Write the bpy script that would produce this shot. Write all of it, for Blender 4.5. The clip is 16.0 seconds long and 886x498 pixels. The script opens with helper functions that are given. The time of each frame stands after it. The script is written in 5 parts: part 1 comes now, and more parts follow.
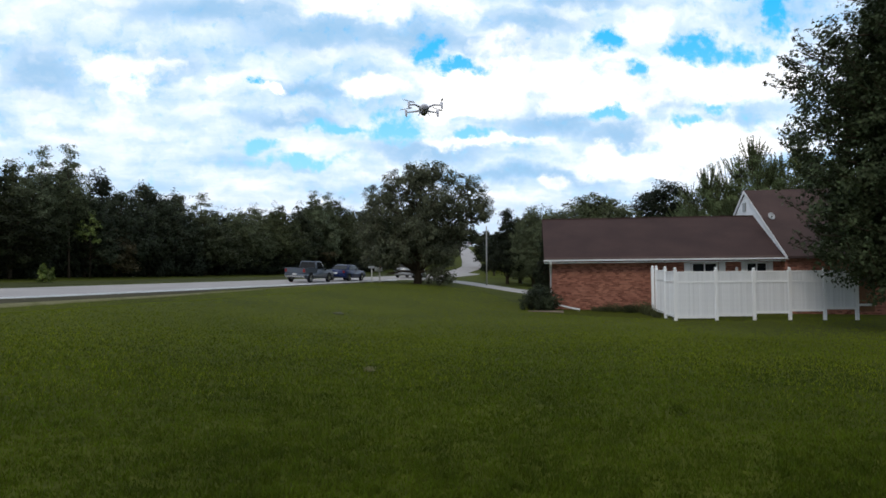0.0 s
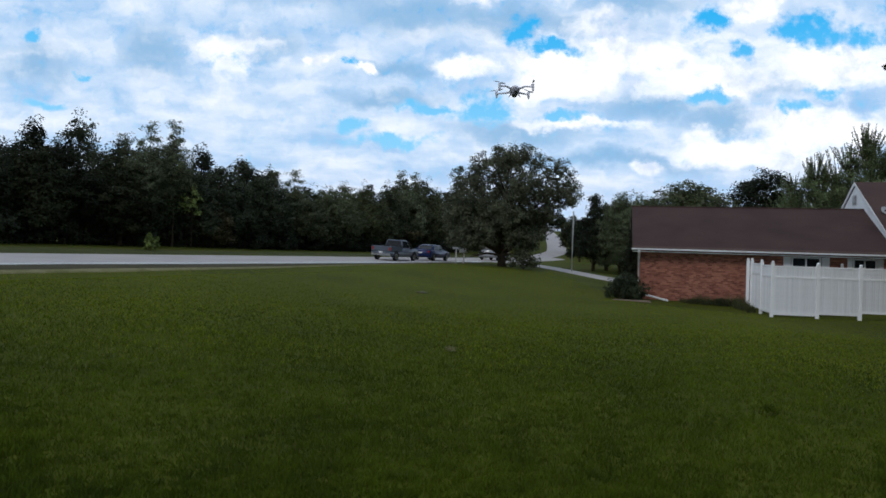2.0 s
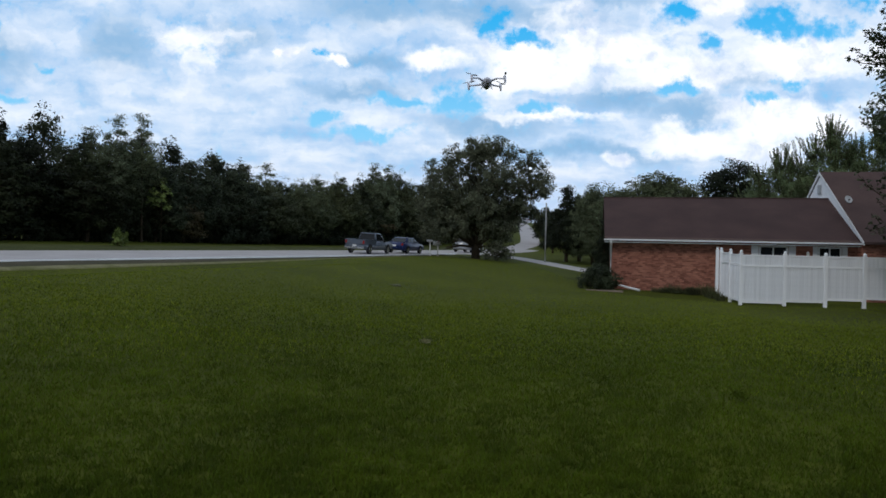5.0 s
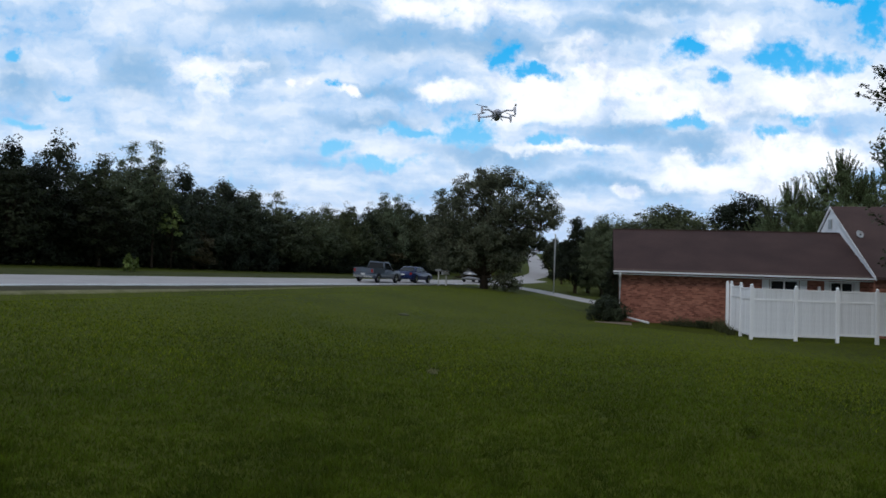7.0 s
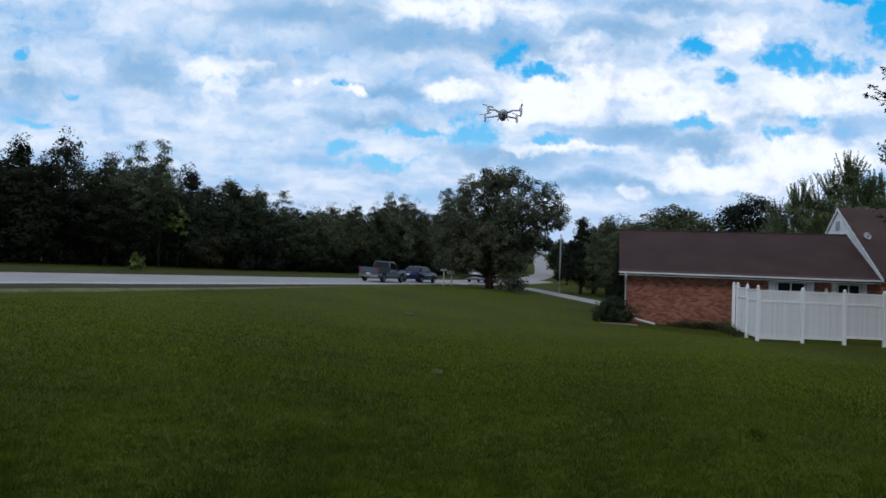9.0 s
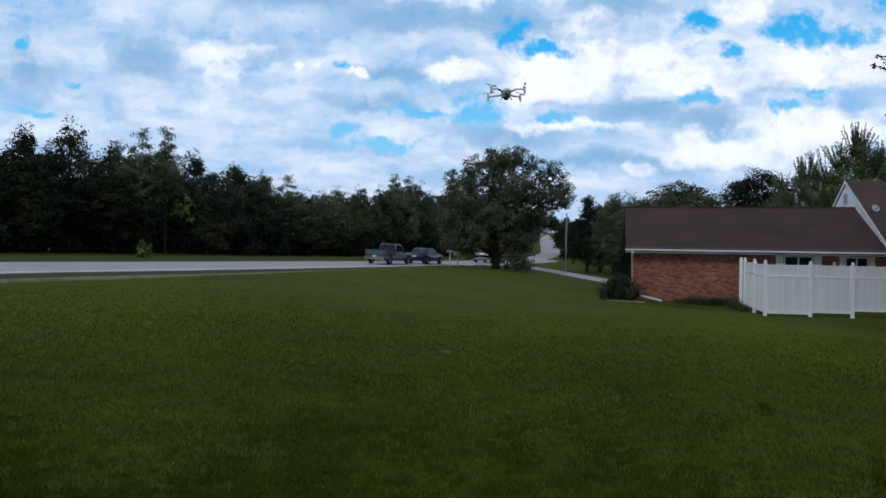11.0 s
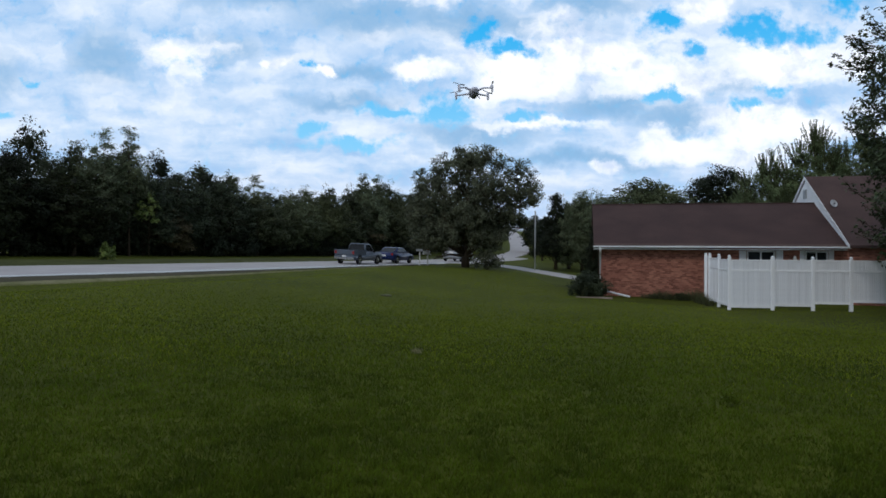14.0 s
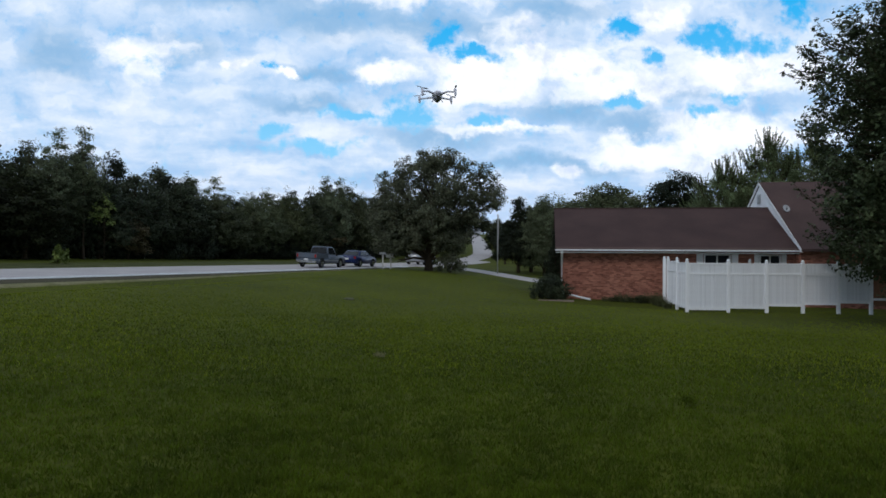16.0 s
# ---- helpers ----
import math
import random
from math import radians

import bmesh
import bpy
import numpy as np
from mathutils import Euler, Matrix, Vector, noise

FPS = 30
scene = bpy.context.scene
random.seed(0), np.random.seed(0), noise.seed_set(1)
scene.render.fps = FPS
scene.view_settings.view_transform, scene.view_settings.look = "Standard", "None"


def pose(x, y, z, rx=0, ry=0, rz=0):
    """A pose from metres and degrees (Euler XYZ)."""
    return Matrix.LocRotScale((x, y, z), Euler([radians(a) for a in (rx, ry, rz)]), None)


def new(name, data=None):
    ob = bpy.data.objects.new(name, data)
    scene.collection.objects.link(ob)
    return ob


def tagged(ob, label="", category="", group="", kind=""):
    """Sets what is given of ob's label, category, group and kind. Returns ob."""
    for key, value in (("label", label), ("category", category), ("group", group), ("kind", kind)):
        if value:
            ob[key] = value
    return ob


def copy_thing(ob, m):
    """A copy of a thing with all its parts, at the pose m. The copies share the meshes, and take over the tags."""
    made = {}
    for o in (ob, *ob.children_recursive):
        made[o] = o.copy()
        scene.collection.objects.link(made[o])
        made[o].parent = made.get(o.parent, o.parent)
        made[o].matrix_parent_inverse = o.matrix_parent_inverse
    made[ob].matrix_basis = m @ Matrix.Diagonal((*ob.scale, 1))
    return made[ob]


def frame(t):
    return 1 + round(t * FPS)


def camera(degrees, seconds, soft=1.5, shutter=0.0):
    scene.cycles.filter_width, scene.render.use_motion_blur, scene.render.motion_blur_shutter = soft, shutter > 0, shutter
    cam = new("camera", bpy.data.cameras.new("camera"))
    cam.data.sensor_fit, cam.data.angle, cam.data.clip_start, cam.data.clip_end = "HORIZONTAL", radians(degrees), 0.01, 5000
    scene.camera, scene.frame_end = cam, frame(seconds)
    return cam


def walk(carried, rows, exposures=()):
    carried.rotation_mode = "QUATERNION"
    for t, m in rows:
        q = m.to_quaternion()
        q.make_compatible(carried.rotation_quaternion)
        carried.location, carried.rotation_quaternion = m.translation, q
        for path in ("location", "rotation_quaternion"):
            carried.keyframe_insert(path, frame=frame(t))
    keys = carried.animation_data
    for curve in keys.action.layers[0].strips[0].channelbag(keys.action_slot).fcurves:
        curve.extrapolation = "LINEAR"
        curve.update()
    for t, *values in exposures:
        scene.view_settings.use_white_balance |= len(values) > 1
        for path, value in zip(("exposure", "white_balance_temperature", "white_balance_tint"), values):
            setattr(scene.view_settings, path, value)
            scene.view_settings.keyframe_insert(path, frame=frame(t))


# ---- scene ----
cam = camera(66.0, 16.0, soft=1.65)
EYE = (0.0, 0.0, 2.0)
TURNS = [  # seconds, yaw, pitch, roll
    (0.0, -5.71, 1.82, 0.53),
    (0.5, -0.47, 1.55, -0.93),
    (1.0, 0.96, 1.14, -1.69),
    (1.5, 1.38, 0.86, -1.75),
    (2.0, 1.35, 0.24, -1.81),
    (2.5, 0.98, -0.09, -1.81),
    (3.0, 0.52, -0.37, -1.82),
    (3.5, 0.26, -0.47, -1.63),
    (4.0, 0.05, -0.35, -1.38),
    (4.2, -0.17, -0.43, -1.35),
    (6.3, -1.60, 1.24, -1.42),
    (6.5, -1.73, 1.74, -1.57),
    (7.0, -0.13, 2.14, -1.95),
    (7.5, -0.24, 2.45, -2.00),
    (8.0, -0.09, 2.44, -2.34),
    (8.5, 0.37, 2.20, -2.34),
    (9.0, 0.32, 2.12, -2.23),
    (9.2, 0.35, 1.84, -2.20),
    (11.3, 0.83, 0.44, -0.98),
    (11.5, 0.53, 0.34, -1.22),
    (12.0, 0.24, -0.09, -1.03),
    (12.5, 0.04, 0.00, -0.43),
    (13.0, -0.52, -0.18, -0.51),
    (13.5, -1.18, 0.27, -0.24),
    (14.0, -1.70, 0.46, -0.38),
    (14.5, -2.78, 0.97, -0.60),
    (15.0, -3.26, 1.05, -0.47),
    (15.5, -3.96, 0.85, -0.38),
    (16.0, -4.79, 0.76, -0.40),
]
EXPOSURES = [(0.0, 0.30, 6650, 10), (0.5, 0.19, 6450, 10), (1.0, 0.09, 6350, 10), (2.0, 0.03, 6300, 10), (4.0, 0.0, 6300, 10), (8.0, -0.05, 6100, 10), (9.0, -0.10, 6050, 10), (12.0, -0.10, 6050, 10), (13.0, -0.03, 6150, 10), (16.0, 0.0, 6200, 10)]
walk(cam, [(t, pose(*EYE, 90 + pitch, roll, yaw)) for t, yaw, pitch, roll in TURNS], EXPOSURES)

# ---- world and sun ----
SUN_ROT, SUN_EL = radians(215), radians(38)
world = bpy.data.worlds.new("sky")
scene.world = world
world.use_nodes = True
wt = world.node_tree
wt.nodes.clear()


def wn(kind, **props):
    n = wt.nodes.new(kind)
    for key, value in props.items():
        if key in n.inputs:
            n.inputs[key].default_value = value
    return n


def wmath(op, a, b=None, c=None, clamp=False):
    n = wt.nodes.new("ShaderNodeMath")
    n.operation, n.use_clamp = op, clamp
    for i, v in enumerate((a, b, c)):
        if v is None:
            continue
        if isinstance(v, (int, float)):
            n.inputs[i].default_value = v
        else:
            wt.links.new(v, n.inputs[i])
    return n.outputs[0]


def wramp(v, lo, hi):
    n = wt.nodes.new("ShaderNodeMapRange")
    n.interpolation_type = "SMOOTHSTEP"
    n.inputs["From Min"].default_value, n.inputs["From Max"].default_value = lo, hi
    wt.links.new(v, n.inputs["Value"])
    return n.outputs["Result"]


def wmix(fac, a, b):
    n = wt.nodes.new("ShaderNodeMix")
    n.data_type = "RGBA"
    wt.links.new(fac, n.inputs["Factor"])
    for v, i in ((a, 6), (b, 7)):
        if isinstance(v, tuple):
            n.inputs[i].default_value = (*v, 1)
        else:
            wt.links.new(v, n.inputs[i])
    return n.outputs[2]


def wnoise(vec, scale, detail, rough=0.55, lac=2.0):
    n = wn("ShaderNodeTexNoise", Scale=scale, Detail=detail, Roughness=rough, Lacunarity=lac)
    wt.links.new(vec, n.inputs["Vector"])
    return n.outputs["Fac"]


def wvec(op, a, b):
    n = wt.nodes.new("ShaderNodeVectorMath")
    n.operation = op
    for i, v in enumerate((a, b)):
        if isinstance(v, tuple):
            n.inputs[i].default_value = v
        else:
            wt.links.new(v, n.inputs[i])
    return n.outputs["Value"] if op in ("DISTANCE", "LENGTH") else n.outputs["Vector"]


coord = wt.nodes.new("ShaderNodeTexCoord").outputs["Generated"]
sep = wt.nodes.new("ShaderNodeSeparateXYZ")
wt.links.new(coord, sep.inputs[0])
dz = wmath("MAXIMUM", sep.outputs[2], 0.0)
# a flat cloud layer, drawn together towards the horizon
far = wmath("ADD", dz, 0.14)
lay = wt.nodes.new("ShaderNodeCombineXYZ")
wt.links.new(wmath("DIVIDE", sep.outputs[0], far), lay.inputs[0])
wt.links.new(wmath("DIVIDE", sep.outputs[1], far), lay.inputs[1])
layer = lay.outputs[0]
# the same heaven by its bearing and its height over the road
ahead = wmath("MAXIMUM", sep.outputs[1], 0.02)
face = wt.nodes.new("ShaderNodeCombineXYZ")
wt.links.new(wmath("DIVIDE", sep.outputs[0], ahead), face.inputs[0])
wt.links.new(wmath("DIVIDE", sep.outputs[2], ahead), face.inputs[1])
warp = wn("ShaderNodeTexNoise", Scale=14.0, Detail=7.0, Roughness=0.60)
wt.links.new(face.outputs[0], warp.inputs["Vector"])
bent = wvec("ADD", face.outputs[0], wvec("MULTIPLY", wvec("SUBTRACT", warp.outputs["Color"], (0.5, 0.5, 0.5)), (0.13, 0.075, 0.0)))
# gaps of blue, grey undersides and bright heads of the clouds: bearing, height, half width, half height
HOLES = [(-0.168, 0.276, 0.013, 0.006), (-0.048, 0.216, 0.046, 0.009), (-0.100, 0.165, 0.051, 0.009), (-0.168, 0.189, 0.022, 0.010), (0.023, 0.211, 0.051, 0.017), (0.140, 0.204, 0.023, 0.007), (0.079, 0.329, 0.020, 0.017), (0.124, 0.307, 0.031, 0.009), (0.354, 0.348, 0.035, 0.015), (0.409, 0.308, 0.018, 0.011), (0.501, 0.336, 0.046, 0.025), (0.568, 0.337, 0.041, 0.017), (0.632, 0.399, 0.022, 0.031), (0.567, 0.427, 0.027, 0.010), (0.348, 0.233, 0.023, 0.008), (0.511, 0.246, 0.022, 0.007), (0.474, 0.221, 0.017, 0.007), (-0.640, 0.300, 0.022, 0.008), (-0.571, 0.247, 0.012, 0.005), (-0.620, 0.198, 0.022, 0.006)]
GREYS = [(-0.211, 0.377, 0.141, 0.028), (-0.084, 0.352, 0.108, 0.030), (0.051, 0.345, 0.108, 0.023), (0.169, 0.339, 0.091, 0.020), (0.244, 0.375, 0.075, 0.023), (-0.462, 0.285, 0.051, 0.035), (0.282, 0.223, 0.091, 0.018), (0.074, 0.179, 0.083, 0.018), (0.374, 0.206, 0.055, 0.023), (0.226, 0.141, 0.182, 0.012), (0.318, 0.410, 0.091, 0.013), (-0.088, 0.271, 0.050, 0.013), (-0.120, 0.228, 0.075, 0.012), (-0.633, 0.261, 0.050, 0.033), (-0.308, 0.300, 0.050, 0.018), (0.448, 0.260, 0.050, 0.018)]
BRIGHTS = [(0.297, 0.279, 0.116, 0.041), (0.212, 0.297, 0.058, 0.050), (0.041, 0.393, 0.091, 0.020), (-0.060, 0.396, 0.050, 0.017), (-0.009, 0.266, 0.038, 0.015), (-0.231, 0.278, 0.012, 0.006), (-0.208, 0.279, 0.010, 0.006), (-0.345, 0.288, 0.052, 0.028), (0.182, 0.194, 0.066, 0.009), (0.272, 0.131, 0.023, 0.008), (0.384, 0.162, 0.075, 0.020), (0.525, 0.191, 0.091, 0.041), (0.421, 0.368, 0.025, 0.015), (0.540, 0.285, 0.091, 0.033), (-0.138, 0.267, 0.023, 0.005), (0.129, 0.272, 0.058, 0.041)]


def banks(spots, reach):
    """How deep a direction lies inside the nearest of the spots: 1 in the middle, 0 at reach."""
    best = None
    for b, e, w, h in spots:
        q = wvec("MULTIPLY", wvec("SUBTRACT", bent, (b, e, 0.0)), (1 / w / reach, 1 / h / reach, 0.0))
        d = wmath("SUBTRACT", 1.0, wvec("LENGTH", q, (0.0, 0.0, 0.0)), clamp=True)
        best = d if best is None else wmath("MAXIMUM", best, d)
    return best


sky = wt.nodes.new("ShaderNodeTexSky")
sky.sky_type, sky.sun_disc = "NISHITA", False
sky.sun_elevation, sky.sun_rotation = SUN_EL, SUN_ROT
blue = wmix(wramp(dz, 0.10, 0.36), (0.30, 0.70, 1.0), (0.02, 0.46, 0.92))
puff = wnoise(layer, 2.2, 6.0, 0.52)
fine = wnoise(bent, 18.0, 6.0, 0.54)
streak = wt.nodes.new("ShaderNodeTexNoise")
streak.inputs["Scale"].default_value, streak.inputs["Detail"].default_value = 9.0, 5.0
wt.links.new(wvec("MULTIPLY", bent, (0.8, 3.2, 1.0)), streak.inputs["Vector"])
tone = wmath("ADD", wmath("MULTIPLY", puff, 0.45), wmath("ADD", wmath("MULTIPLY", fine, 0.25), wmath("MULTIPLY", streak.outputs["Fac"], 0.30)))
# the unseen sky overhead and behind is greyed to cut the fill light
overhead = wramp(wmath("SUBTRACT", sep.outputs[2], wmath("MULTIPLY", sep.outputs[1], 0.6)), -0.15, 0.25)
soft = wmix(wramp(tone, 0.36, 0.64), (0.37, 0.60, 0.89), (0.95, 1.01, 1.09))
dimmed_sky = wmix(wramp(tone, 0.36, 0.64), (0.26, 0.32, 0.40), (0.62, 0.68, 0.76))
body = wmix(overhead, soft, dimmed_sky)
g = wmath("MULTIPLY", wramp(wmath("ADD", banks(GREYS, 1.5), wmath("MULTIPLY", wmath("SUBTRACT", tone, 0.5), 1.6)), -0.10, 0.80), 0.82)
body = wmix(g, body, (0.26, 0.49, 0.75))
w = wmath("MULTIPLY", wramp(wmath("ADD", banks(BRIGHTS, 1.7), wmath("MULTIPLY", wmath("SUBTRACT", tone, 0.5), 3.2)), -0.02, 0.75), 0.97)
# billows: lavender hollows between the white heads
billow = wramp(wmath("ADD", wmath("MULTIPLY", wnoise(bent, 10.0, 6.0, 0.58), 0.65), wmath("MULTIPLY", wnoise(face.outputs[0], 26.0, 5.0, 0.6), 0.35)), 0.36, 0.50)
body = wmix(w, body, wmix(billow, (0.76, 0.84, 1.00), (1.14, 1.14, 1.16)))
rags = wnoise(face.outputs[0], 55.0, 4.0, 0.6)
h = wmath("ADD", banks(HOLES, 1.7), wmath("ADD", wmath("MULTIPLY", wmath("SUBTRACT", tone, 0.5), -1.6), wmath("MULTIPLY", wmath("SUBTRACT", rags, 0.5), 1.3)))
h = wramp(h, 0.06, 0.74)
clouds = wmix(h, body, blue)
low = wmix(wramp(dz, 0.0, 0.16), (0.60, 0.72, 0.92), clouds)
bg = wn("ShaderNodeBackground", Strength=1.0)
wt.links.new(low, bg.inputs["Color"])
bg2 = wn("ShaderNodeBackground", Strength=0.05)
wt.links.new(sky.outputs[0], bg2.inputs["Color"])
add = wt.nodes.new("ShaderNodeMixShader")
add.inputs[0].default_value = 0.06
wt.links.new(bg.outputs[0], add.inputs[1])
wt.links.new(bg2.outputs[0], add.inputs[2])
wout = wt.nodes.new("ShaderNodeOutputWorld")
wt.links.new(add.outputs[0], wout.inputs[0])

sun_data = bpy.data.lights.new("sun", "SUN")
sun_data.energy, sun_data.angle, sun_data.color = 0.7, radians(12), (1.0, 0.95, 0.88)
sun = new("sun", sun_data)
sun.matrix_world = pose(0, 0, 40, 90 - math.degrees(SUN_EL), 0, 180 - math.degrees(SUN_ROT))


# ---- materials ----
def material(name, base, rough=0.8, other=None, scale=4.0, amount=0.5, fine=60.0, bump=0.15, metal=0.0, random_tint=0.0, island=False, spec=0.3, through_light=0.0, stretch=None, whole=0.0):
    """A surface that varies at a coarse and a fine scale between two colours."""
    m = bpy.data.materials.new(name)
    m.use_nodes = True
    t = m.node_tree
    b = t.nodes["Principled BSDF"]
    b.inputs["Roughness"].default_value, b.inputs["Metallic"].default_value = rough, metal
    b.inputs["Specular IOR Level"].default_value = spec
    co = t.nodes.new("ShaderNodeTexCoord").outputs["Object"]
    if stretch:
        mp = t.nodes.new("ShaderNodeMapping")
        mp.inputs["Scale"].default_value = stretch
        t.links.new(co, mp.inputs["Vector"])
        co = mp.outputs[0]
    n1, n2 = t.nodes.new("ShaderNodeTexNoise"), t.nodes.new("ShaderNodeTexNoise")
    n1.inputs["Scale"].default_value, n1.inputs["Detail"].default_value = scale, 5
    n2.inputs["Scale"].default_value, n2.inputs["Detail"].default_value = fine, 3
    for n in (n1, n2):
        t.links.new(co, n.inputs["Vector"])
    s = t.nodes.new("ShaderNodeMath")
    s.operation = "MULTIPLY_ADD"
    s.inputs[1].default_value = 0.45
    t.links.new(n2.outputs["Fac"], s.inputs[0])
    s2 = t.nodes.new("ShaderNodeMath")
    s2.operation = "MULTIPLY_ADD"
    s2.inputs[1].default_value = 0.55
    t.links.new(n1.outputs["Fac"], s2.inputs[0])
    t.links.new(s2.outputs[0], s.inputs[2])
    s2.inputs[2].default_value = 0.0
    r = t.nodes.new("ShaderNodeMapRange")
    r.inputs["From Min"].default_value, r.inputs["From Max"].default_value = 0.32, 0.68
    t.links.new(s.outputs[0], r.inputs["Value"])
    mix = t.nodes.new("ShaderNodeMix")
    mix.data_type = "RGBA"
    o = other or tuple(c * (1 - amount) for c in base)
    mix.inputs[6].default_value, mix.inputs[7].default_value = (*o, 1), (*base, 1)
    t.links.new(r.outputs[0], mix.inputs["Factor"])
    colour = mix.outputs[2]
    if random_tint:
        info = t.nodes.new("ShaderNodeNewGeometry").outputs["Random Per Island"] if island else t.nodes.new("ShaderNodeObjectInfo").outputs["Random"]
        v = t.nodes.new("ShaderNodeMapRange")
        v.inputs["To Min"].default_value, v.inputs["To Max"].default_value = 1 - random_tint, 1 + random_tint
        t.links.new(info, v.inputs["Value"])
        hsv = t.nodes.new("ShaderNodeHueSaturation")
        t.links.new(v.outputs[0], hsv.inputs["Value"])
        h = t.nodes.new("ShaderNodeMapRange")
        h.inputs["To Min"].default_value, h.inputs["To Max"].default_value = 0.5 - 0.04 * random_tint, 0.5 + 0.04 * random_tint
        t.links.new(info, h.inputs["Value"])
        t.links.new(h.outputs[0], hsv.inputs["Hue"])
        t.links.new(colour, hsv.inputs["Color"])
        colour = hsv.outputs[0]
    if whole:
        info = t.nodes.new("ShaderNodeObjectInfo").outputs["Random"]
        hsv = t.nodes.new("ShaderNodeHueSaturation")
        for key, lo, hi in (("Value", 1 - whole, 1 + whole), ("Saturation", 1.15, 0.8), ("Hue", 0.485, 0.515)):
            v = t.nodes.new("ShaderNodeMapRange")
            v.inputs["To Min"].default_value, v.inputs["To Max"].default_value = lo, hi
            t.links.new(info, v.inputs["Value"])
            t.links.new(v.outputs[0], hsv.inputs[key])
        t.links.new(colour, hsv.inputs["Color"])
        colour = hsv.outputs[0]
    t.links.new(colour, b.inputs["Base Color"])
    if bump:
        bp = t.nodes.new("ShaderNodeBump")
        bp.inputs["Strength"].default_value, bp.inputs["Distance"].default_value = bump, 0.02
        t.links.new(s.outputs[0], bp.inputs["Height"])
        t.links.new(bp.outputs[0], b.inputs["Normal"])
    if through_light:
        tr = t.nodes.new("ShaderNodeBsdfTranslucent")
        t.links.new(colour, tr.inputs["Color"])
        ms = t.nodes.new("ShaderNodeMixShader")
        ms.inputs[0].default_value = through_light
        t.links.new(b.outputs[0], ms.inputs[1])
        t.links.new(tr.outputs[0], ms.inputs[2])
        t.links.new(ms.outputs[0], t.nodes["Material Output"].inputs[0])
    return m


M = {}
M["lawn"] = material("lawn_soil", (0.092, 0.106, 0.009), 0.95, (0.038, 0.046, 0.006), 0.16, 0.5, 7, 0.5, spec=0.1)
M["blade"] = material("grass_blade", (0.104, 0.142, 0.008), 0.7, (0.030, 0.047, 0.004), 0.30, 0.5, 2.2, 0, random_tint=0.36, island=True, through_light=0.3, spec=0.1)
M["tall"] = material("tall_grass", (0.150, 0.155, 0.075), 0.7, (0.060, 0.068, 0.030), 1.2, 0.5, 6, 0, random_tint=0.45, island=True, through_light=0.3, spec=0.1)
# yellower grass further off; haze and grazing light are put into its paleness
M["hazed_blade"] = material("hazed_yellow_blade", (0.245, 0.285, 0.016), 0.7, (0.110, 0.138, 0.009), 0.22, 0.5, 1.6, 0, random_tint=0.25, island=True, through_light=0.4, spec=0.1)
M["concrete"] = material("road_concrete", (0.46, 0.43, 0.425), 0.9, (0.35, 0.325, 0.32), 0.6, 0.4, 40, 0.2, spec=0.2)
# rough verge grass; the shade along the wood also dulls this colour
M["rough"] = material("shaded_rough_grass", (0.085, 0.092, 0.030), 0.95, (0.032, 0.038, 0.013), 0.7, 0.5, 9, 0.5, spec=0.1)
M["verge"] = material("gravel_verge", (0.085, 0.072, 0.048), 0.95, (0.045, 0.045, 0.022), 0.8, 0.4, 30, 0.4, spec=0.1)
M["bark"] = material("bark", (0.10, 0.075, 0.05), 0.95, (0.035, 0.026, 0.02), 3, 0.5, 40, 0.8, stretch=(1, 1, 0.25), spec=0.1)
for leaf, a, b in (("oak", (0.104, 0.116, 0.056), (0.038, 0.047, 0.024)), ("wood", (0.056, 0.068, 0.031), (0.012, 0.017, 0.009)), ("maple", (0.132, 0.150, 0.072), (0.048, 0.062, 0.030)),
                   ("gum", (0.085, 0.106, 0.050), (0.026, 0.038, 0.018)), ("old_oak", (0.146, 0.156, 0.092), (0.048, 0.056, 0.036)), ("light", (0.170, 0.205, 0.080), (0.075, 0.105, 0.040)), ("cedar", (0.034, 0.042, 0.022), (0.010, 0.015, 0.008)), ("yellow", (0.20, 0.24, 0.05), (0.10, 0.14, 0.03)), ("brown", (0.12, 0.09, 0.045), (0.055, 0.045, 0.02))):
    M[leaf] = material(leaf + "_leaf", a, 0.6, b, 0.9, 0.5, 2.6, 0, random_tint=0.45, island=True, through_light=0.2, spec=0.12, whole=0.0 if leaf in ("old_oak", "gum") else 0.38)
M["brick"] = material("brick_face", (0.37, 0.160, 0.108), 0.9, (0.25, 0.100, 0.070), 1.2, 0.4, 9, 0.3, spec=0.15)


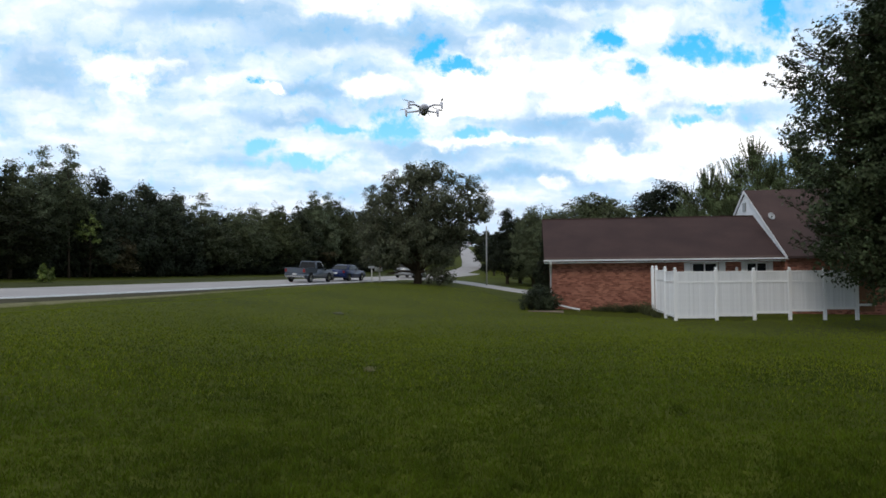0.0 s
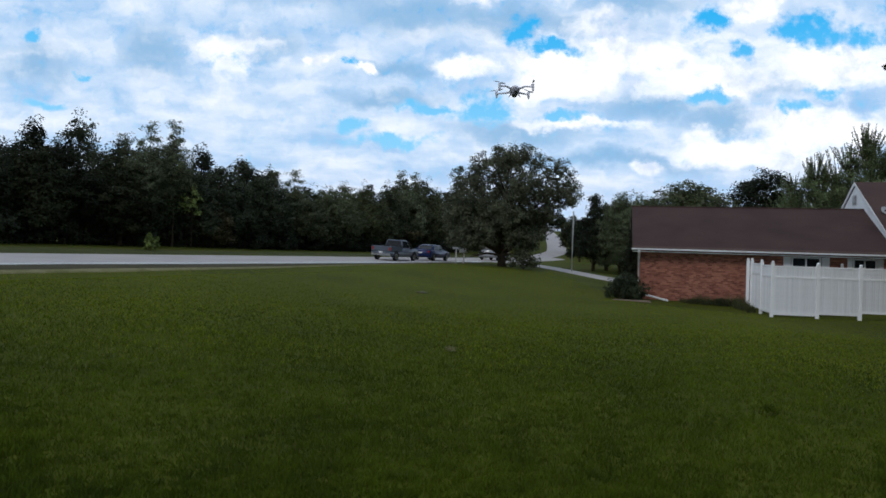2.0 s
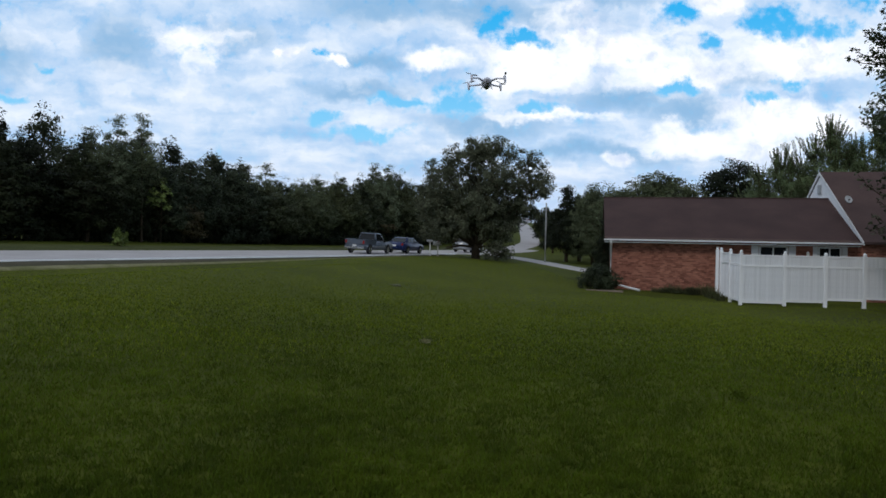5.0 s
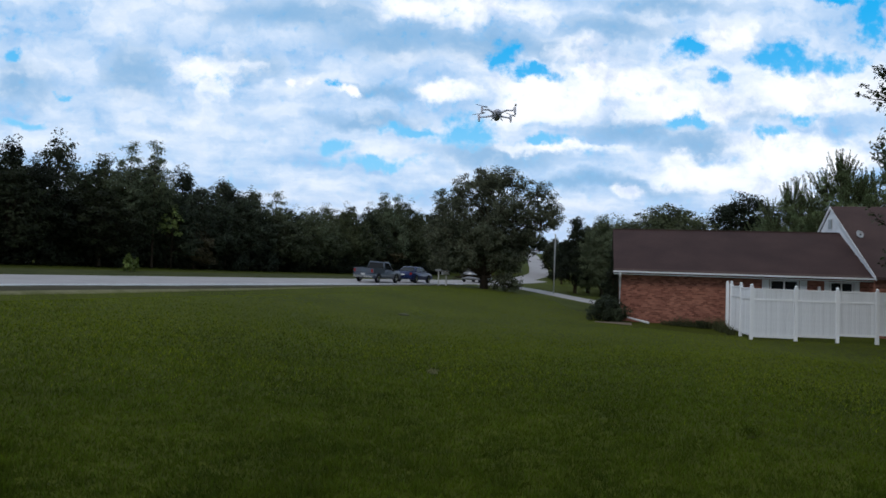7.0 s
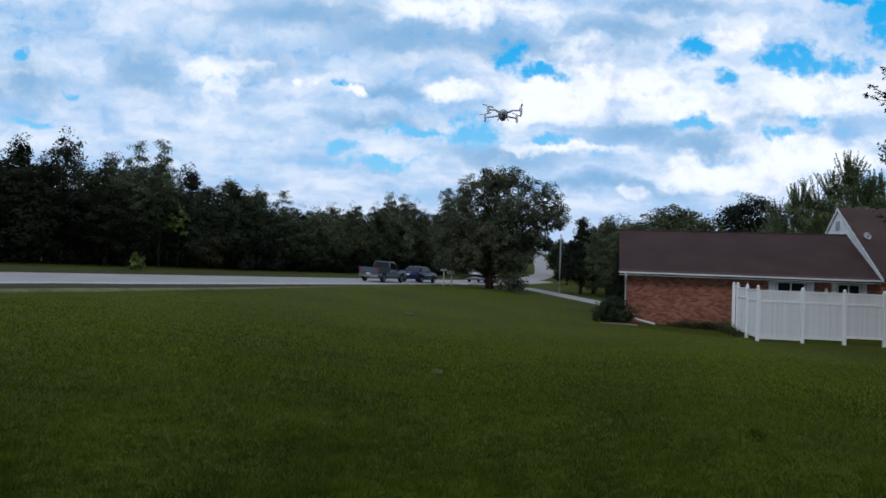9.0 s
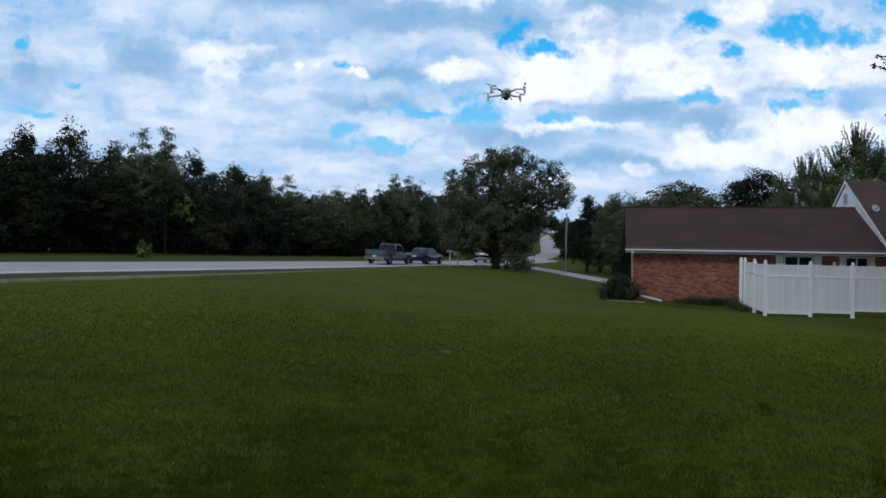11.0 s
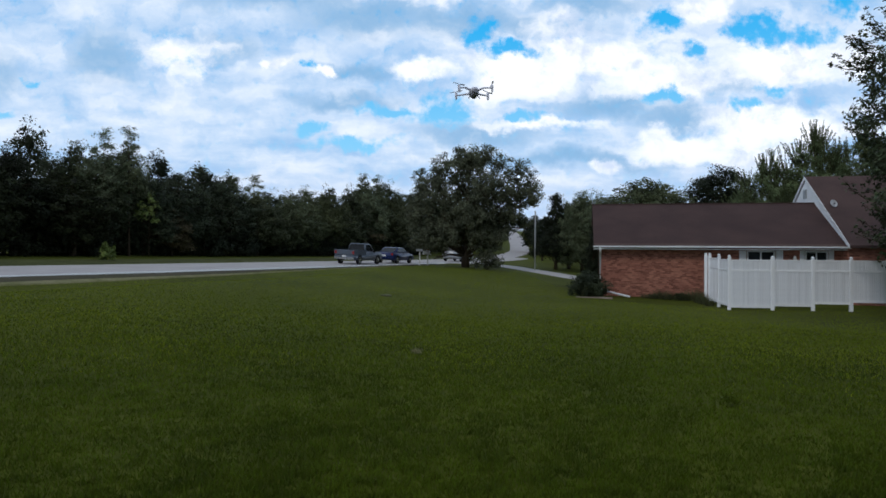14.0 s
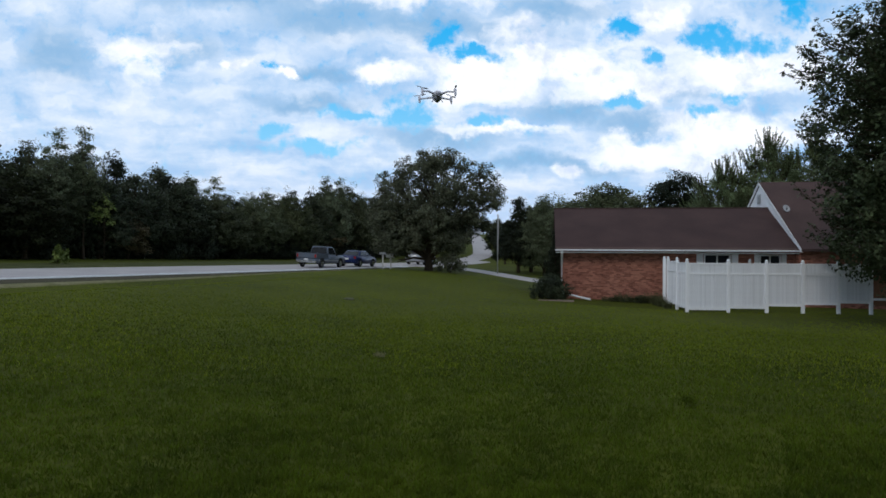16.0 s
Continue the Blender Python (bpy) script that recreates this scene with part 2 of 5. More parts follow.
def brick_wall(m):
    """Courses of brick with recessed mortar, over the surface's own colour."""
    t = m.node_tree
    b = t.nodes["Principled BSDF"]
    was = b.inputs["Base Color"].links[0].from_socket
    co = t.nodes.new("ShaderNodeTexCoord").outputs["Object"]
    sx = t.nodes.new("ShaderNodeSeparateXYZ")
    t.links.new(co, sx.inputs[0])
    along = t.nodes.new("ShaderNodeMath")
    along.operation = "ADD"
    t.links.new(sx.outputs[0], along.inputs[0])
    t.links.new(sx.outputs[1], along.inputs[1])
    cx = t.nodes.new("ShaderNodeCombineXYZ")
    t.links.new(along.outputs[0], cx.inputs[0])
    t.links.new(sx.outputs[2], cx.inputs[1])
    bt = t.nodes.new("ShaderNodeTexBrick")
    for key, value in (("Scale", 1.0), ("Brick Width", 0.205), ("Row Height", 0.075), ("Mortar Size", 0.007), ("Mortar Smooth", 0.1), ("Bias", -0.1)):
        bt.inputs[key].default_value = value
    bt.inputs["Color1"].default_value, bt.inputs["Color2"].default_value, bt.inputs["Mortar"].default_value = (1.25, 1.25, 1.25, 1), (0.40, 0.36, 0.36, 1), (0.95, 1.1, 1.2, 1)
    t.links.new(cx.outputs[0], bt.inputs["Vector"])
    mx = t.nodes.new("ShaderNodeMix")
    mx.data_type, mx.blend_type = "RGBA", "MULTIPLY"
    mx.inputs["Factor"].default_value = 1.0
    t.links.new(was, mx.inputs[6])
    t.links.new(bt.outputs["Color"], mx.inputs[7])
    t.links.new(mx.outputs[2], b.inputs["Base Color"])
    bp = t.nodes.new("ShaderNodeBump")
    bp.inputs["Strength"].default_value, bp.inputs["Distance"].default_value, bp.invert = 0.6, 0.008, True
    t.links.new(bt.outputs["Fac"], bp.inputs["Height"])
    t.links.new(bp.outputs[0], b.inputs["Normal"])


brick_wall(M["brick"])
M["mortar"] = material("mortar", (0.30, 0.24, 0.20), 0.95, (0.22, 0.17, 0.14), 3, 0.3, 80, 0.3, spec=0.1)
M["shingle"] = material("roof_shingle", (0.098, 0.062, 0.056), 0.9, (0.060, 0.039, 0.037), 0.7, 0.4, 60, 0.5, random_tint=0.25, spec=0.15)
M["white"] = material("white_paint", (0.78, 0.78, 0.78), 0.55, (0.66, 0.66, 0.66), 1.5, 0.2, 30, 0.05)
M["board"] = material("weathered_vinyl", (0.90, 0.91, 0.93), 0.5, (0.76, 0.77, 0.79), 1.5, 0.2, 20, 0.05, random_tint=0.06, stretch=(1, 1, 0.35))
M["vinyl"] = material("white_vinyl", (0.91, 0.91, 0.92), 0.45, (0.84, 0.85, 0.86), 1.2, 0.2, 20, 0.04, random_tint=0.05)
M["siding"] = material("white_siding", (0.87, 0.88, 0.90), 0.6, (0.78, 0.79, 0.81), 1.0, 0.2, 25, 0.05)
M["dark"] = material("dark_inside", (0.015, 0.015, 0.016), 0.8, (0.010, 0.010, 0.010), 2, 0.3, 20, 0)
M["pole"] = material("grey_pole", (0.58, 0.56, 0.53), 0.85, (0.44, 0.42, 0.39), 1.5, 0.3, 30, 0.3, stretch=(1, 1, 0.2))
M["metal"] = material("grey_metal", (0.5, 0.5, 0.5), 0.4, (0.4, 0.4, 0.4), 3, 0.2, 30, 0.02, metal=0.6)
M["grey_plastic"] = material("grey_plastic", (0.26, 0.26, 0.30), 0.45, (0.2, 0.2, 0.23), 8, 0.2, 60, 0.02)
M["plastic"] = material("silver_plastic", (0.64, 0.64, 0.71), 0.4, (0.55, 0.55, 0.62), 8, 0.2, 60, 0.02)
M["gloss_dark"] = material("window_dark", (0.02, 0.022, 0.025), 0.12, (0.014, 0.015, 0.017), 3, 0.3, 20, 0, spec=0.22)
M["pickup"] = material("grey_blue_paint", (0.125, 0.15, 0.19), 0.32, (0.10, 0.12, 0.15), 2, 0.2, 20, 0, metal=0.3, spec=0.5)
M["sedan"] = material("dark_blue_paint", (0.012, 0.028, 0.11), 0.28, (0.009, 0.02, 0.085), 2, 0.2, 20, 0, metal=0.2, spec=0.5)
M["van"] = material("silver_paint", (0.42, 0.43, 0.45), 0.32, (0.36, 0.37, 0.39), 2, 0.2, 20, 0, metal=0.4, spec=0.5)
M["chrome"] = material("bright_metal", (0.6, 0.6, 0.6), 0.25, (0.5, 0.5, 0.5), 5, 0.2, 30, 0, metal=0.9)
M["red_lens"] = material("red_lens", (0.35, 0.02, 0.015), 0.3, (0.25, 0.015, 0.01), 5, 0.2, 30, 0)
M["hydrant"] = material("faded_red_paint", (0.38, 0.16, 0.10), 0.7, (0.45, 0.35, 0.28), 6, 0.2, 30, 0.1)
M["dry"] = material("dry_grass", (0.25, 0.225, 0.13), 0.95, (0.11, 0.115, 0.04), 1.6, 0.4, 12, 0.4, spec=0.1)
M["earth"] = material("bare_earth", (0.15, 0.145, 0.10), 0.95, (0.08, 0.09, 0.045), 6, 0.4, 40, 0.6, spec=0.1)
M["timber"] = material("brown_timber", (0.22, 0.11, 0.06), 0.85, (0.13, 0.06, 0.035), 2, 0.3, 30, 0.3, stretch=(1, 1, 0.2))
M["black"] = material("black_rubber", (0.02, 0.02, 0.022), 0.7, (0.012, 0.012, 0.013), 6, 0.3, 40, 0.1)


# ---- mesh helpers ----
def part(name, bm, mat, parent=None, label=""):
    """Links a bmesh as one mesh object under a thing or a part."""
    me = bpy.data.meshes.new(name)
    bm.to_mesh(me)
    bm.free()
    me.materials.append(mat)
    ob = new(name, me)
    ob.parent = parent
    return tagged(ob, label)


def fast(name, verts, faces, mat, parent=None, label="", smooth=False):
    """Links arrays of corners and of equal-sided faces as one mesh object."""
    verts, faces = np.asarray(verts, np.float32), np.asarray(faces, np.int32)
    me = bpy.data.meshes.new(name)
    me.vertices.add(len(verts))
    me.vertices.foreach_set("co", verts.ravel())
    k = faces.shape[1]
    me.loops.add(faces.size)
    me.loops.foreach_set("vertex_index", faces.ravel())
    me.polygons.add(len(faces))
    me.polygons.foreach_set("loop_start", np.arange(0, faces.size, k, dtype=np.int32))
    if smooth:
        me.polygons.foreach_set("use_smooth", np.ones(len(faces), bool))
    me.update(calc_edges=True)
    me.materials.append(mat)
    ob = new(name, me)
    ob.parent = parent
    return tagged(ob, label)


def box(bm, x0, y0, z0, x1, y1, z1, m=None, bevel=0.0):
    r = bmesh.ops.create_cube(bm, size=1)
    bmesh.ops.transform(bm, matrix=Matrix.Translation(((x0 + x1) / 2, (y0 + y1) / 2, (z0 + z1) / 2)) @ Matrix.Diagonal((x1 - x0, y1 - y0, z1 - z0, 1)), verts=r["verts"])
    vs = r["verts"]
    if bevel:
        es = list({e for v in vs for e in v.link_edges})
        out = bmesh.ops.bevel(bm, geom=es, offset=bevel, segments=2, affect="EDGES")
        vs = list(set(out["verts"]) | {v for v in vs if v.is_valid})
    if m:
        bmesh.ops.transform(bm, matrix=m, verts=vs)
    return vs


def one_box(*a, **k):
    bm = bmesh.new()
    box(bm, *a, **k)
    return bm


def tube(bm, points, radii, sides=8, cap=True):
    """A tapered tube along points."""
    rings = []
    for i, p in enumerate(points):
        d = Vector(points[min(i + 1, len(points) - 1)]) - Vector(points[max(i - 1, 0)])
        q = d.to_track_quat("Z", "Y").to_matrix()
        rings.append([bm.verts.new(Vector(p) + q @ Vector((radii[i] * math.cos(a), radii[i] * math.sin(a), 0))) for a in (2 * math.pi * j / sides for j in range(sides))])
    for r0, r1 in zip(rings, rings[1:]):
        for j in range(sides):
            f = bm.faces.new((r0[j], r0[(j + 1) % sides], r1[(j + 1) % sides], r1[j]))
            f.smooth = True
    if cap:
        bm.faces.new(rings[0][::-1])
        bm.faces.new(rings[-1])


def empty(name, m=None):
    ob = new(name)
    ob.empty_display_size = 0.2
    if m is not None:
        ob.matrix_world = m
    return ob


# ---- ground ----
ROAD_P, ROAD_D = np.array((-15.3, 29.0)), np.array((0.371, 0.9286))
ROAD_N = np.array((ROAD_D[1], -ROAD_D[0]))


def step(t):
    t = np.clip(t, 0, 1)
    return t * t * (3 - 2 * t)


def height(x, y):
    """The lie of the land."""
    x, y = np.asarray(x, float), np.asarray(y, float)
    s = (x - ROAD_P[0]) * ROAD_N[0] + (y - ROAD_P[1]) * ROAD_N[1]
    near = 1.08 * (1 - step((s - 3.4) / 18))
    z = np.where(s > 3.4, near, 1.08 + 0.045 * (3.4 - np.maximum(s, -14)))
    z = z - 0.26 * np.exp(-((s - 6.3) / 1.1) ** 2) * (1 - step((y - 30) / 15))
    z = z + 0.065 * (np.sqrt((y - 96) ** 2 + 80) + (y - 96)) / 2 * (1 - step((y - 150) / 500))
    z = z + 0.05 * np.sin(x * 0.23 + 1) * np.sin(y * 0.19) * step((s - 4) / 8) * (1 - step((y - 50) / 40))
    return z - 0.27 * step((x - 7) / 6) * (1 - step((y - 29) / 6)) * step((y - 14) / 10)


def ground_z(x, y):
    return float(height(x, y))


def spread(fine0, fine1, d, far0, far1, grow=1.12):
    v = list(np.arange(fine0, fine1, d))
    st, w = v[-1], d
    while st < far1:
        w *= grow
        st += w
        v.append(st)
    st, w = v[0], d
    while st > far0:
        w *= grow
        st -= w
        v.insert(0, st)
    return np.array(v)


gx, gy = spread(-34, 34, 0.5, -1500, 1500), spread(-4, 110, 0.5, -600, 2500)
GX, GY = np.meshgrid(gx, gy)
GZ = height(GX, GY)
nx, ny = len(gx), len(gy)
idx = np.arange(nx * ny).reshape(ny, nx)
quads = np.stack([idx[:-1, :-1], idx[:-1, 1:], idx[1:, 1:], idx[1:, :-1]], -1).reshape(-1, 4)
ground = fast("ground", np.stack([GX, GY, GZ], -1).reshape(-1, 3), quads, M["lawn"], smooth=True)
tagged(ground, "mown green lawn rising gently to the road", "lawn", kind="structure")


def ribbon(name, path, width, mat, lift, label, category, wobble=0.0):
    """A strip laid on the ground along a path, finely cut so that it follows the land, with a thickness."""
    path = np.array(path, float)
    seg = np.r_[0, np.cumsum(np.linalg.norm(np.diff(path, axis=0), axis=1))]
    at = np.arange(0, seg[-1], 1.0)
    px, py = np.interp(at, seg, path[:, 0]), np.interp(at, seg, path[:, 1])
    k = np.ones(9) / 9
    px = np.convolve(np.pad(px, 4, mode="reflect", reflect_type="odd"), k, "valid")
    py = np.convolve(np.pad(py, 4, mode="reflect", reflect_type="odd"), k, "valid")
    tx, ty = np.gradient(px), np.gradient(py)
    ln = np.hypot(tx, ty)
    cut = np.linspace(-0.5, 0.5, 9)
    rng = np.random.default_rng(5)
    wid = width * (1 + wobble * np.convolve(rng.normal(size=len(at) + 8), k, "valid"))[:, None] * cut
    x, y = px[:, None] + (ty / ln)[:, None] * wid, py[:, None] - (tx / ln)[:, None] * wid
    z = height(x, y) + lift
    z[:, 0] -= lift + 0.05
    z[:, -1] -= lift + 0.05
    n, c = x.shape
    i = np.arange(n * c).reshape(n, c)
    f = np.stack([i[:-1, :-1], i[:-1, 1:], i[1:, 1:], i[1:, :-1]], -1).reshape(-1, 4)
    ob = fast(name, np.stack([x, y, z], -1).reshape(-1, 3), f, mat)
    return tagged(ob, label, category, kind="structure")


def on_road(t, s=0.0):
    return ROAD_P + ROAD_D * t + ROAD_N * s


road_path = [on_road(-90, 0.3), on_road(0, 0.3), on_road(40, 0.3), on_road(76, 0.2)]
lane_path = [on_road(73, -1), on_road(80, -1.2), (16.2, 113), (18.4, 130), (22.0, 162), (27.5, 213), (30, 250)]
ribbon("verge", [on_road(-60, 5.15), on_road(-20, 5.15), on_road(2, 5.1), on_road(14, 4.9), on_road(24, 4.4)], 0.28, M["dry"], 0.035, "strip of dry tan grass along the ditch", "verge", 1.2)
ribbon("verge", [on_road(-60, -5.2), on_road(0, -5.2), on_road(76, -5.2)], 5.0, M["rough"], 0.03, "rough grass between road and wood, shade in its dull colour", "verge", 0.3)
ribbon("verge", [on_road(-60, 4.1), on_road(0, 4.1), on_road(14, 3.9), on_road(36, 3.5)], 1.6, M["verge"], 0.035, "dark earthy strip along the road edge", "verge", 0.8)
ribbon("road", road_path, 6.0, M["concrete"], 0.06, "pale grey worn concrete road", "road")
ribbon("lane", lane_path, 3.9, M["concrete"], 0.045, "pale lane climbing the far slope", "lane")
ribbon("edge_line", [on_road(-90, 3.05), on_road(0, 3.05), on_road(40, 3.05)], 0.14, M["white"], 0.075, "white painted line along the road edge", "road line")
ribbon("driveway", [on_road(44, 2), (6.5, 68), (9, 62), (12, 52.5), (14.2, 46), (16, 38)], 3.4, M["concrete"], 0.05, "pale concrete driveway beside the house", "driveway")


# ---- trees ----
def leaf_clumps(rng, centres, radii, per, size, heart, squash=0.8):
    """Small leaves scattered round the twig ends, facing up and away from the heart of their bough."""
    n = len(centres) * per
    c, r, o = np.repeat(centres, per, 0), np.repeat(radii, per), np.repeat(heart, per, 0)
    off = rng.normal(size=(n, 3))
    off /= np.linalg.norm(off, axis=1, keepdims=True)
    p = c + off * (r * rng.random(n) ** 0.45)[:, None] * (1, 1, squash)
    out = p - o
    out /= np.linalg.norm(out, axis=1, keepdims=True) + 1e-6
    nrm = out * 0.7 + (0, 0, 0.45) + rng.normal(size=(n, 3)) * 0.45
    nrm /= np.linalg.norm(nrm, axis=1, keepdims=True)
    s = size * rng.uniform(0.6, 1.4, n)
    a = np.cross(nrm, rng.normal(size=(n, 3)))
    a /= np.linalg.norm(a, axis=1, keepdims=True)
    b = np.cross(nrm, a)
    a, b = a * s[:, None], b * (s * 0.45)[:, None]
    return np.stack([p - a * 0.4 + b, p - a * 0.4 - b, p + a * 0.6], 1).reshape(-1, 3)


def tree(name, label, seed, high, wide, bare, lobes, clumps, per, size, leaf, trunk_r, pointed=0.0, clump_r=0.5, shell=0.5, spikes=0, spike=1.6, extra=(), clear=None, sprays=0, spray=1.3):
    """A tree of that height and crown width: tapered trunk with limbs, and a crown of leaf clumps over several lobes."""
    rng = np.random.default_rng(seed)
    thing = empty(name)
    tagged(thing, label, "tree")
    thing["high"] = high
    bm = bmesh.new()
    lean = rng.normal(size=2) * 0.02 * high
    cuts = np.linspace(0, 1, 7)
    stem = [(lean[0] * k * k, lean[1] * k * k, high * 0.85 * k - 0.3 * (k == 0)) for k in cuts]
    tube(bm, stem, [trunk_r * (1.35 if k == 0 else 1) * (1 - 0.85 * k) for k in cuts], 9)
    tops = []
    ch = high - bare
    for i in range(lobes):
        k = (i + 0.5) / lobes
        ang = i * 2.4 + rng.uniform(-0.4, 0.4)
        h = bare + ch * (0.10 + 0.76 * k)
        prof = math.sin(math.pi * min(1, 0.22 + 0.78 * k)) ** 0.7 * (1 - pointed) + pointed * (1 - k) ** 0.9
        reach = wide / 2 * prof * rng.uniform(0.45, 0.72)
        rad = max(0.12 * wide, wide * 0.27 * prof * rng.uniform(0.8, 1.25))
        tops.append((reach * math.cos(ang), reach * math.sin(ang), h, rad))
    tops += list(extra)
    for x, y, h, rad in tops:
        reach = math.hypot(x, y)
        h0 = min(max(bare * 0.75, h - reach * 0.7 - 0.1 * ch), high * 0.8)
        p0 = Vector((lean[0] * (h0 / high) ** 2, lean[1] * (h0 / high) ** 2, h0))
        p2 = Vector((x, y, h))
        p1 = (p0 + p2) / 2 + Vector((0, 0, 0.08 * reach))
        r = trunk_r * (1 - h0 / high) * 0.55
        tube(bm, [p0, p1, p2], [r, r * 0.6, r * 0.2], 6)
        for _ in range(3):
            d = Vector(rng.normal(size=3))
            tube(bm, [p1.lerp(p2, rng.random()), p2 + d.normalized() * rad * 0.85], [r * 0.35, r * 0.08], 4, cap=False)
    tops.append((lean[0], lean[1], high - 0.22 * wide * (1 - 0.5 * pointed), max(0.1 * wide, 0.22 * wide * (1 - 0.6 * pointed))))
    t = np.array(tops)
    pick = rng.choice(len(t), clumps, p=t[:, 3] ** 2 / (t[:, 3] ** 2).sum())
    d = rng.normal(size=(clumps, 3))
    d /= np.linalg.norm(d, axis=1, keepdims=True)
    heart = t[pick, :3]
    c = heart + d * (t[pick, 3] * rng.random(clumps) ** shell)[:, None] * (1, 1, 0.85)
    c[:, 2] = np.maximum(c[:, 2], bare * 0.8 + 0.15)
    rr = clump_r * rng.uniform(0.6, 1.3, clumps)
    if clear:  # the crown lifts to one side
        keep = (c[:, 0] < clear[0]) | (c[:, 2] > clear[1] + clear[2] * (c[:, 0] - clear[0])) | (c[:, 2] < 1.3) & (c[:, 0] < 2.4)
        c, rr, heart = c[keep], rr[keep], heart[keep]
    v = [leaf_clumps(rng, c, rr, per, size, heart)]
    # straight young shoots that stand out of the crown
    more, mr = [], []
    for _ in range(spikes):
        j = rng.choice(len(t), p=t[:, 3] / t[:, 3].sum())
        base = t[j, :3]
        out = np.array((base[0], base[1], 0)) / (wide / 2)
        d = out * rng.uniform(0.3, 1.2) + (rng.normal() * 0.22, rng.normal() * 0.22, 1.0)
        d /= np.linalg.norm(d)
        long = t[j, 3] + spike * rng.uniform(0.4, 1.1)
        tube(bm, [base, base + d * long], [0.03, 0.008], 4, cap=False)
        for q in np.linspace(0.3, 1.0, 18):
            more.append(base + d * long * q + rng.normal(size=3) * 0.05 * (1.2 - q))
            mr.append((0.17 - 0.12 * q) * rng.uniform(0.6, 1.2))
    # leafy twigs that reach out of the crown and turn up at their ends
    for _ in range(sprays):
        j = rng.choice(len(t), p=t[:, 3] / t[:, 3].sum())
        a = math.atan2(t[j, 1], t[j, 0]) + rng.normal() * 0.5
        out = np.array((math.cos(a), math.sin(a), rng.uniform(-0.25, 0.25)))
        p0 = t[j, :3] + out * t[j, 3] * 0.7
        p0[2] = max(p0[2], bare + 0.4)
        long = spray * rng.uniform(0.5, 1.25)
        bend = [p0 + out * long * q + np.array((0, 0, 0.45 * long * q ** 2.2)) for q in (0, 0.35, 0.7, 1.0)]
        tube(bm, bend, [0.028, 0.02, 0.013, 0.006], 4, cap=False)
        for q in np.linspace(0.1, 1.0, 13):
            side = rng.normal(size=3) * 0.10 * long * (1.15 - q)
            more.append(p0 + out * long * q + np.array((0, 0, 0.45 * long * q ** 2.2)) + side)
            mr.append((0.20 - 0.10 * q) * rng.uniform(0.6, 1.2))
    if more:
        more = np.array(more)
        v.append(leaf_clumps(rng, more, np.array(mr), 10, size * 0.75, more - (0, 0, 0.3)))
    part("trunk", bm, M["bark"], thing)
    v = np.vstack(v)
    fast("crown", v, np.arange(len(v)).reshape(-1, 3), M[leaf], thing)
    return thing


def plant(thing, x, y, top, turn=0.0, scale=1.0, copy=True, label=""):
    """Stands a tree, or a copy of it, on the ground, stretched so that its top is at that height."""
    z = ground_z(x, y) - 0.05
    if copy:
        thing = copy_thing(thing, Matrix.Identity(4))
    thing.matrix_basis = Matrix.LocRotScale((x, y, z), Euler((0, 0, turn)), (scale, scale, (top - z) / thing["high"]))
    return tagged(thing, label)


def bearing(b, e, far):
    """The place at that bearing and distance, and the height at which the slope e from the eye meets it."""
    return b * far, far, EYE[2] + e * far


# the broad oak by the road
oak = tree("oak_tree", "broad dark green oak beside the driveway mouth", 3, 10.3, 7.6, 1.3, 9, 1500, 60, 0.125, "old_oak", 0.30, clump_r=0.46, shell=0.30, clear=(2.4, 1.3, 0.95),
           extra=((-3.1, -0.6, 7.0, 1.3), (-2.2, 0.3, 8.2, 1.2), (-0.8, -0.5, 8.9, 1.2), (0.6, 0.4, 9.1, 1.1), (2.0, -0.4, 9.0, 1.2), (3.2, 0.5, 8.5, 1.1), (4.3, -0.5, 7.8, 1.2), (5.1, 0.2, 6.8, 1.3),
                  (5.2, -0.4, 5.7, 1.1), (3.8, 0.6, 5.6, 1.2), (-3.5, 0.3, 5.5, 1.4), (-3.3, -0.8, 4.0, 1.5), (-2.6, -1.0, 2.7, 1.5), (-1.2, 1.2, 6.4, 1.8), (1.3, -2.2, 6.6, 1.5), (2.9, -1.6, 6.4, 1.4),
                  (-0.2, -2.4, 4.8, 1.7), (1.9, 0.6, 4.4, 1.5), (-1.2, -1.4, 3.0, 1.6), (1.7, -1.2, 2.9, 1.2), (3.0, -0.4, 2.9, 0.8), (1.5, -1.2, 0.9, 0.6), (-2.6, -1.5, 0.75, 0.28), (0.3, 1.0, 3.0, 1.8), (-3.4, 0.5, 2.4, 1.4), (-1.9, -0.6, 2.0, 1.2), (1.0, -1.6, 2.6, 1.3), (2.6, 0.4, 3.8, 1.2), (3.6, -0.6, 4.5, 1.1), (-4.0, 0.2, 4.6, 1.1), (2.2, -0.8, 2.2, 0.9)))
x, y, top = bearing(0.0625, 0.165, 56)
plant(oak, x, y, top, copy=False)

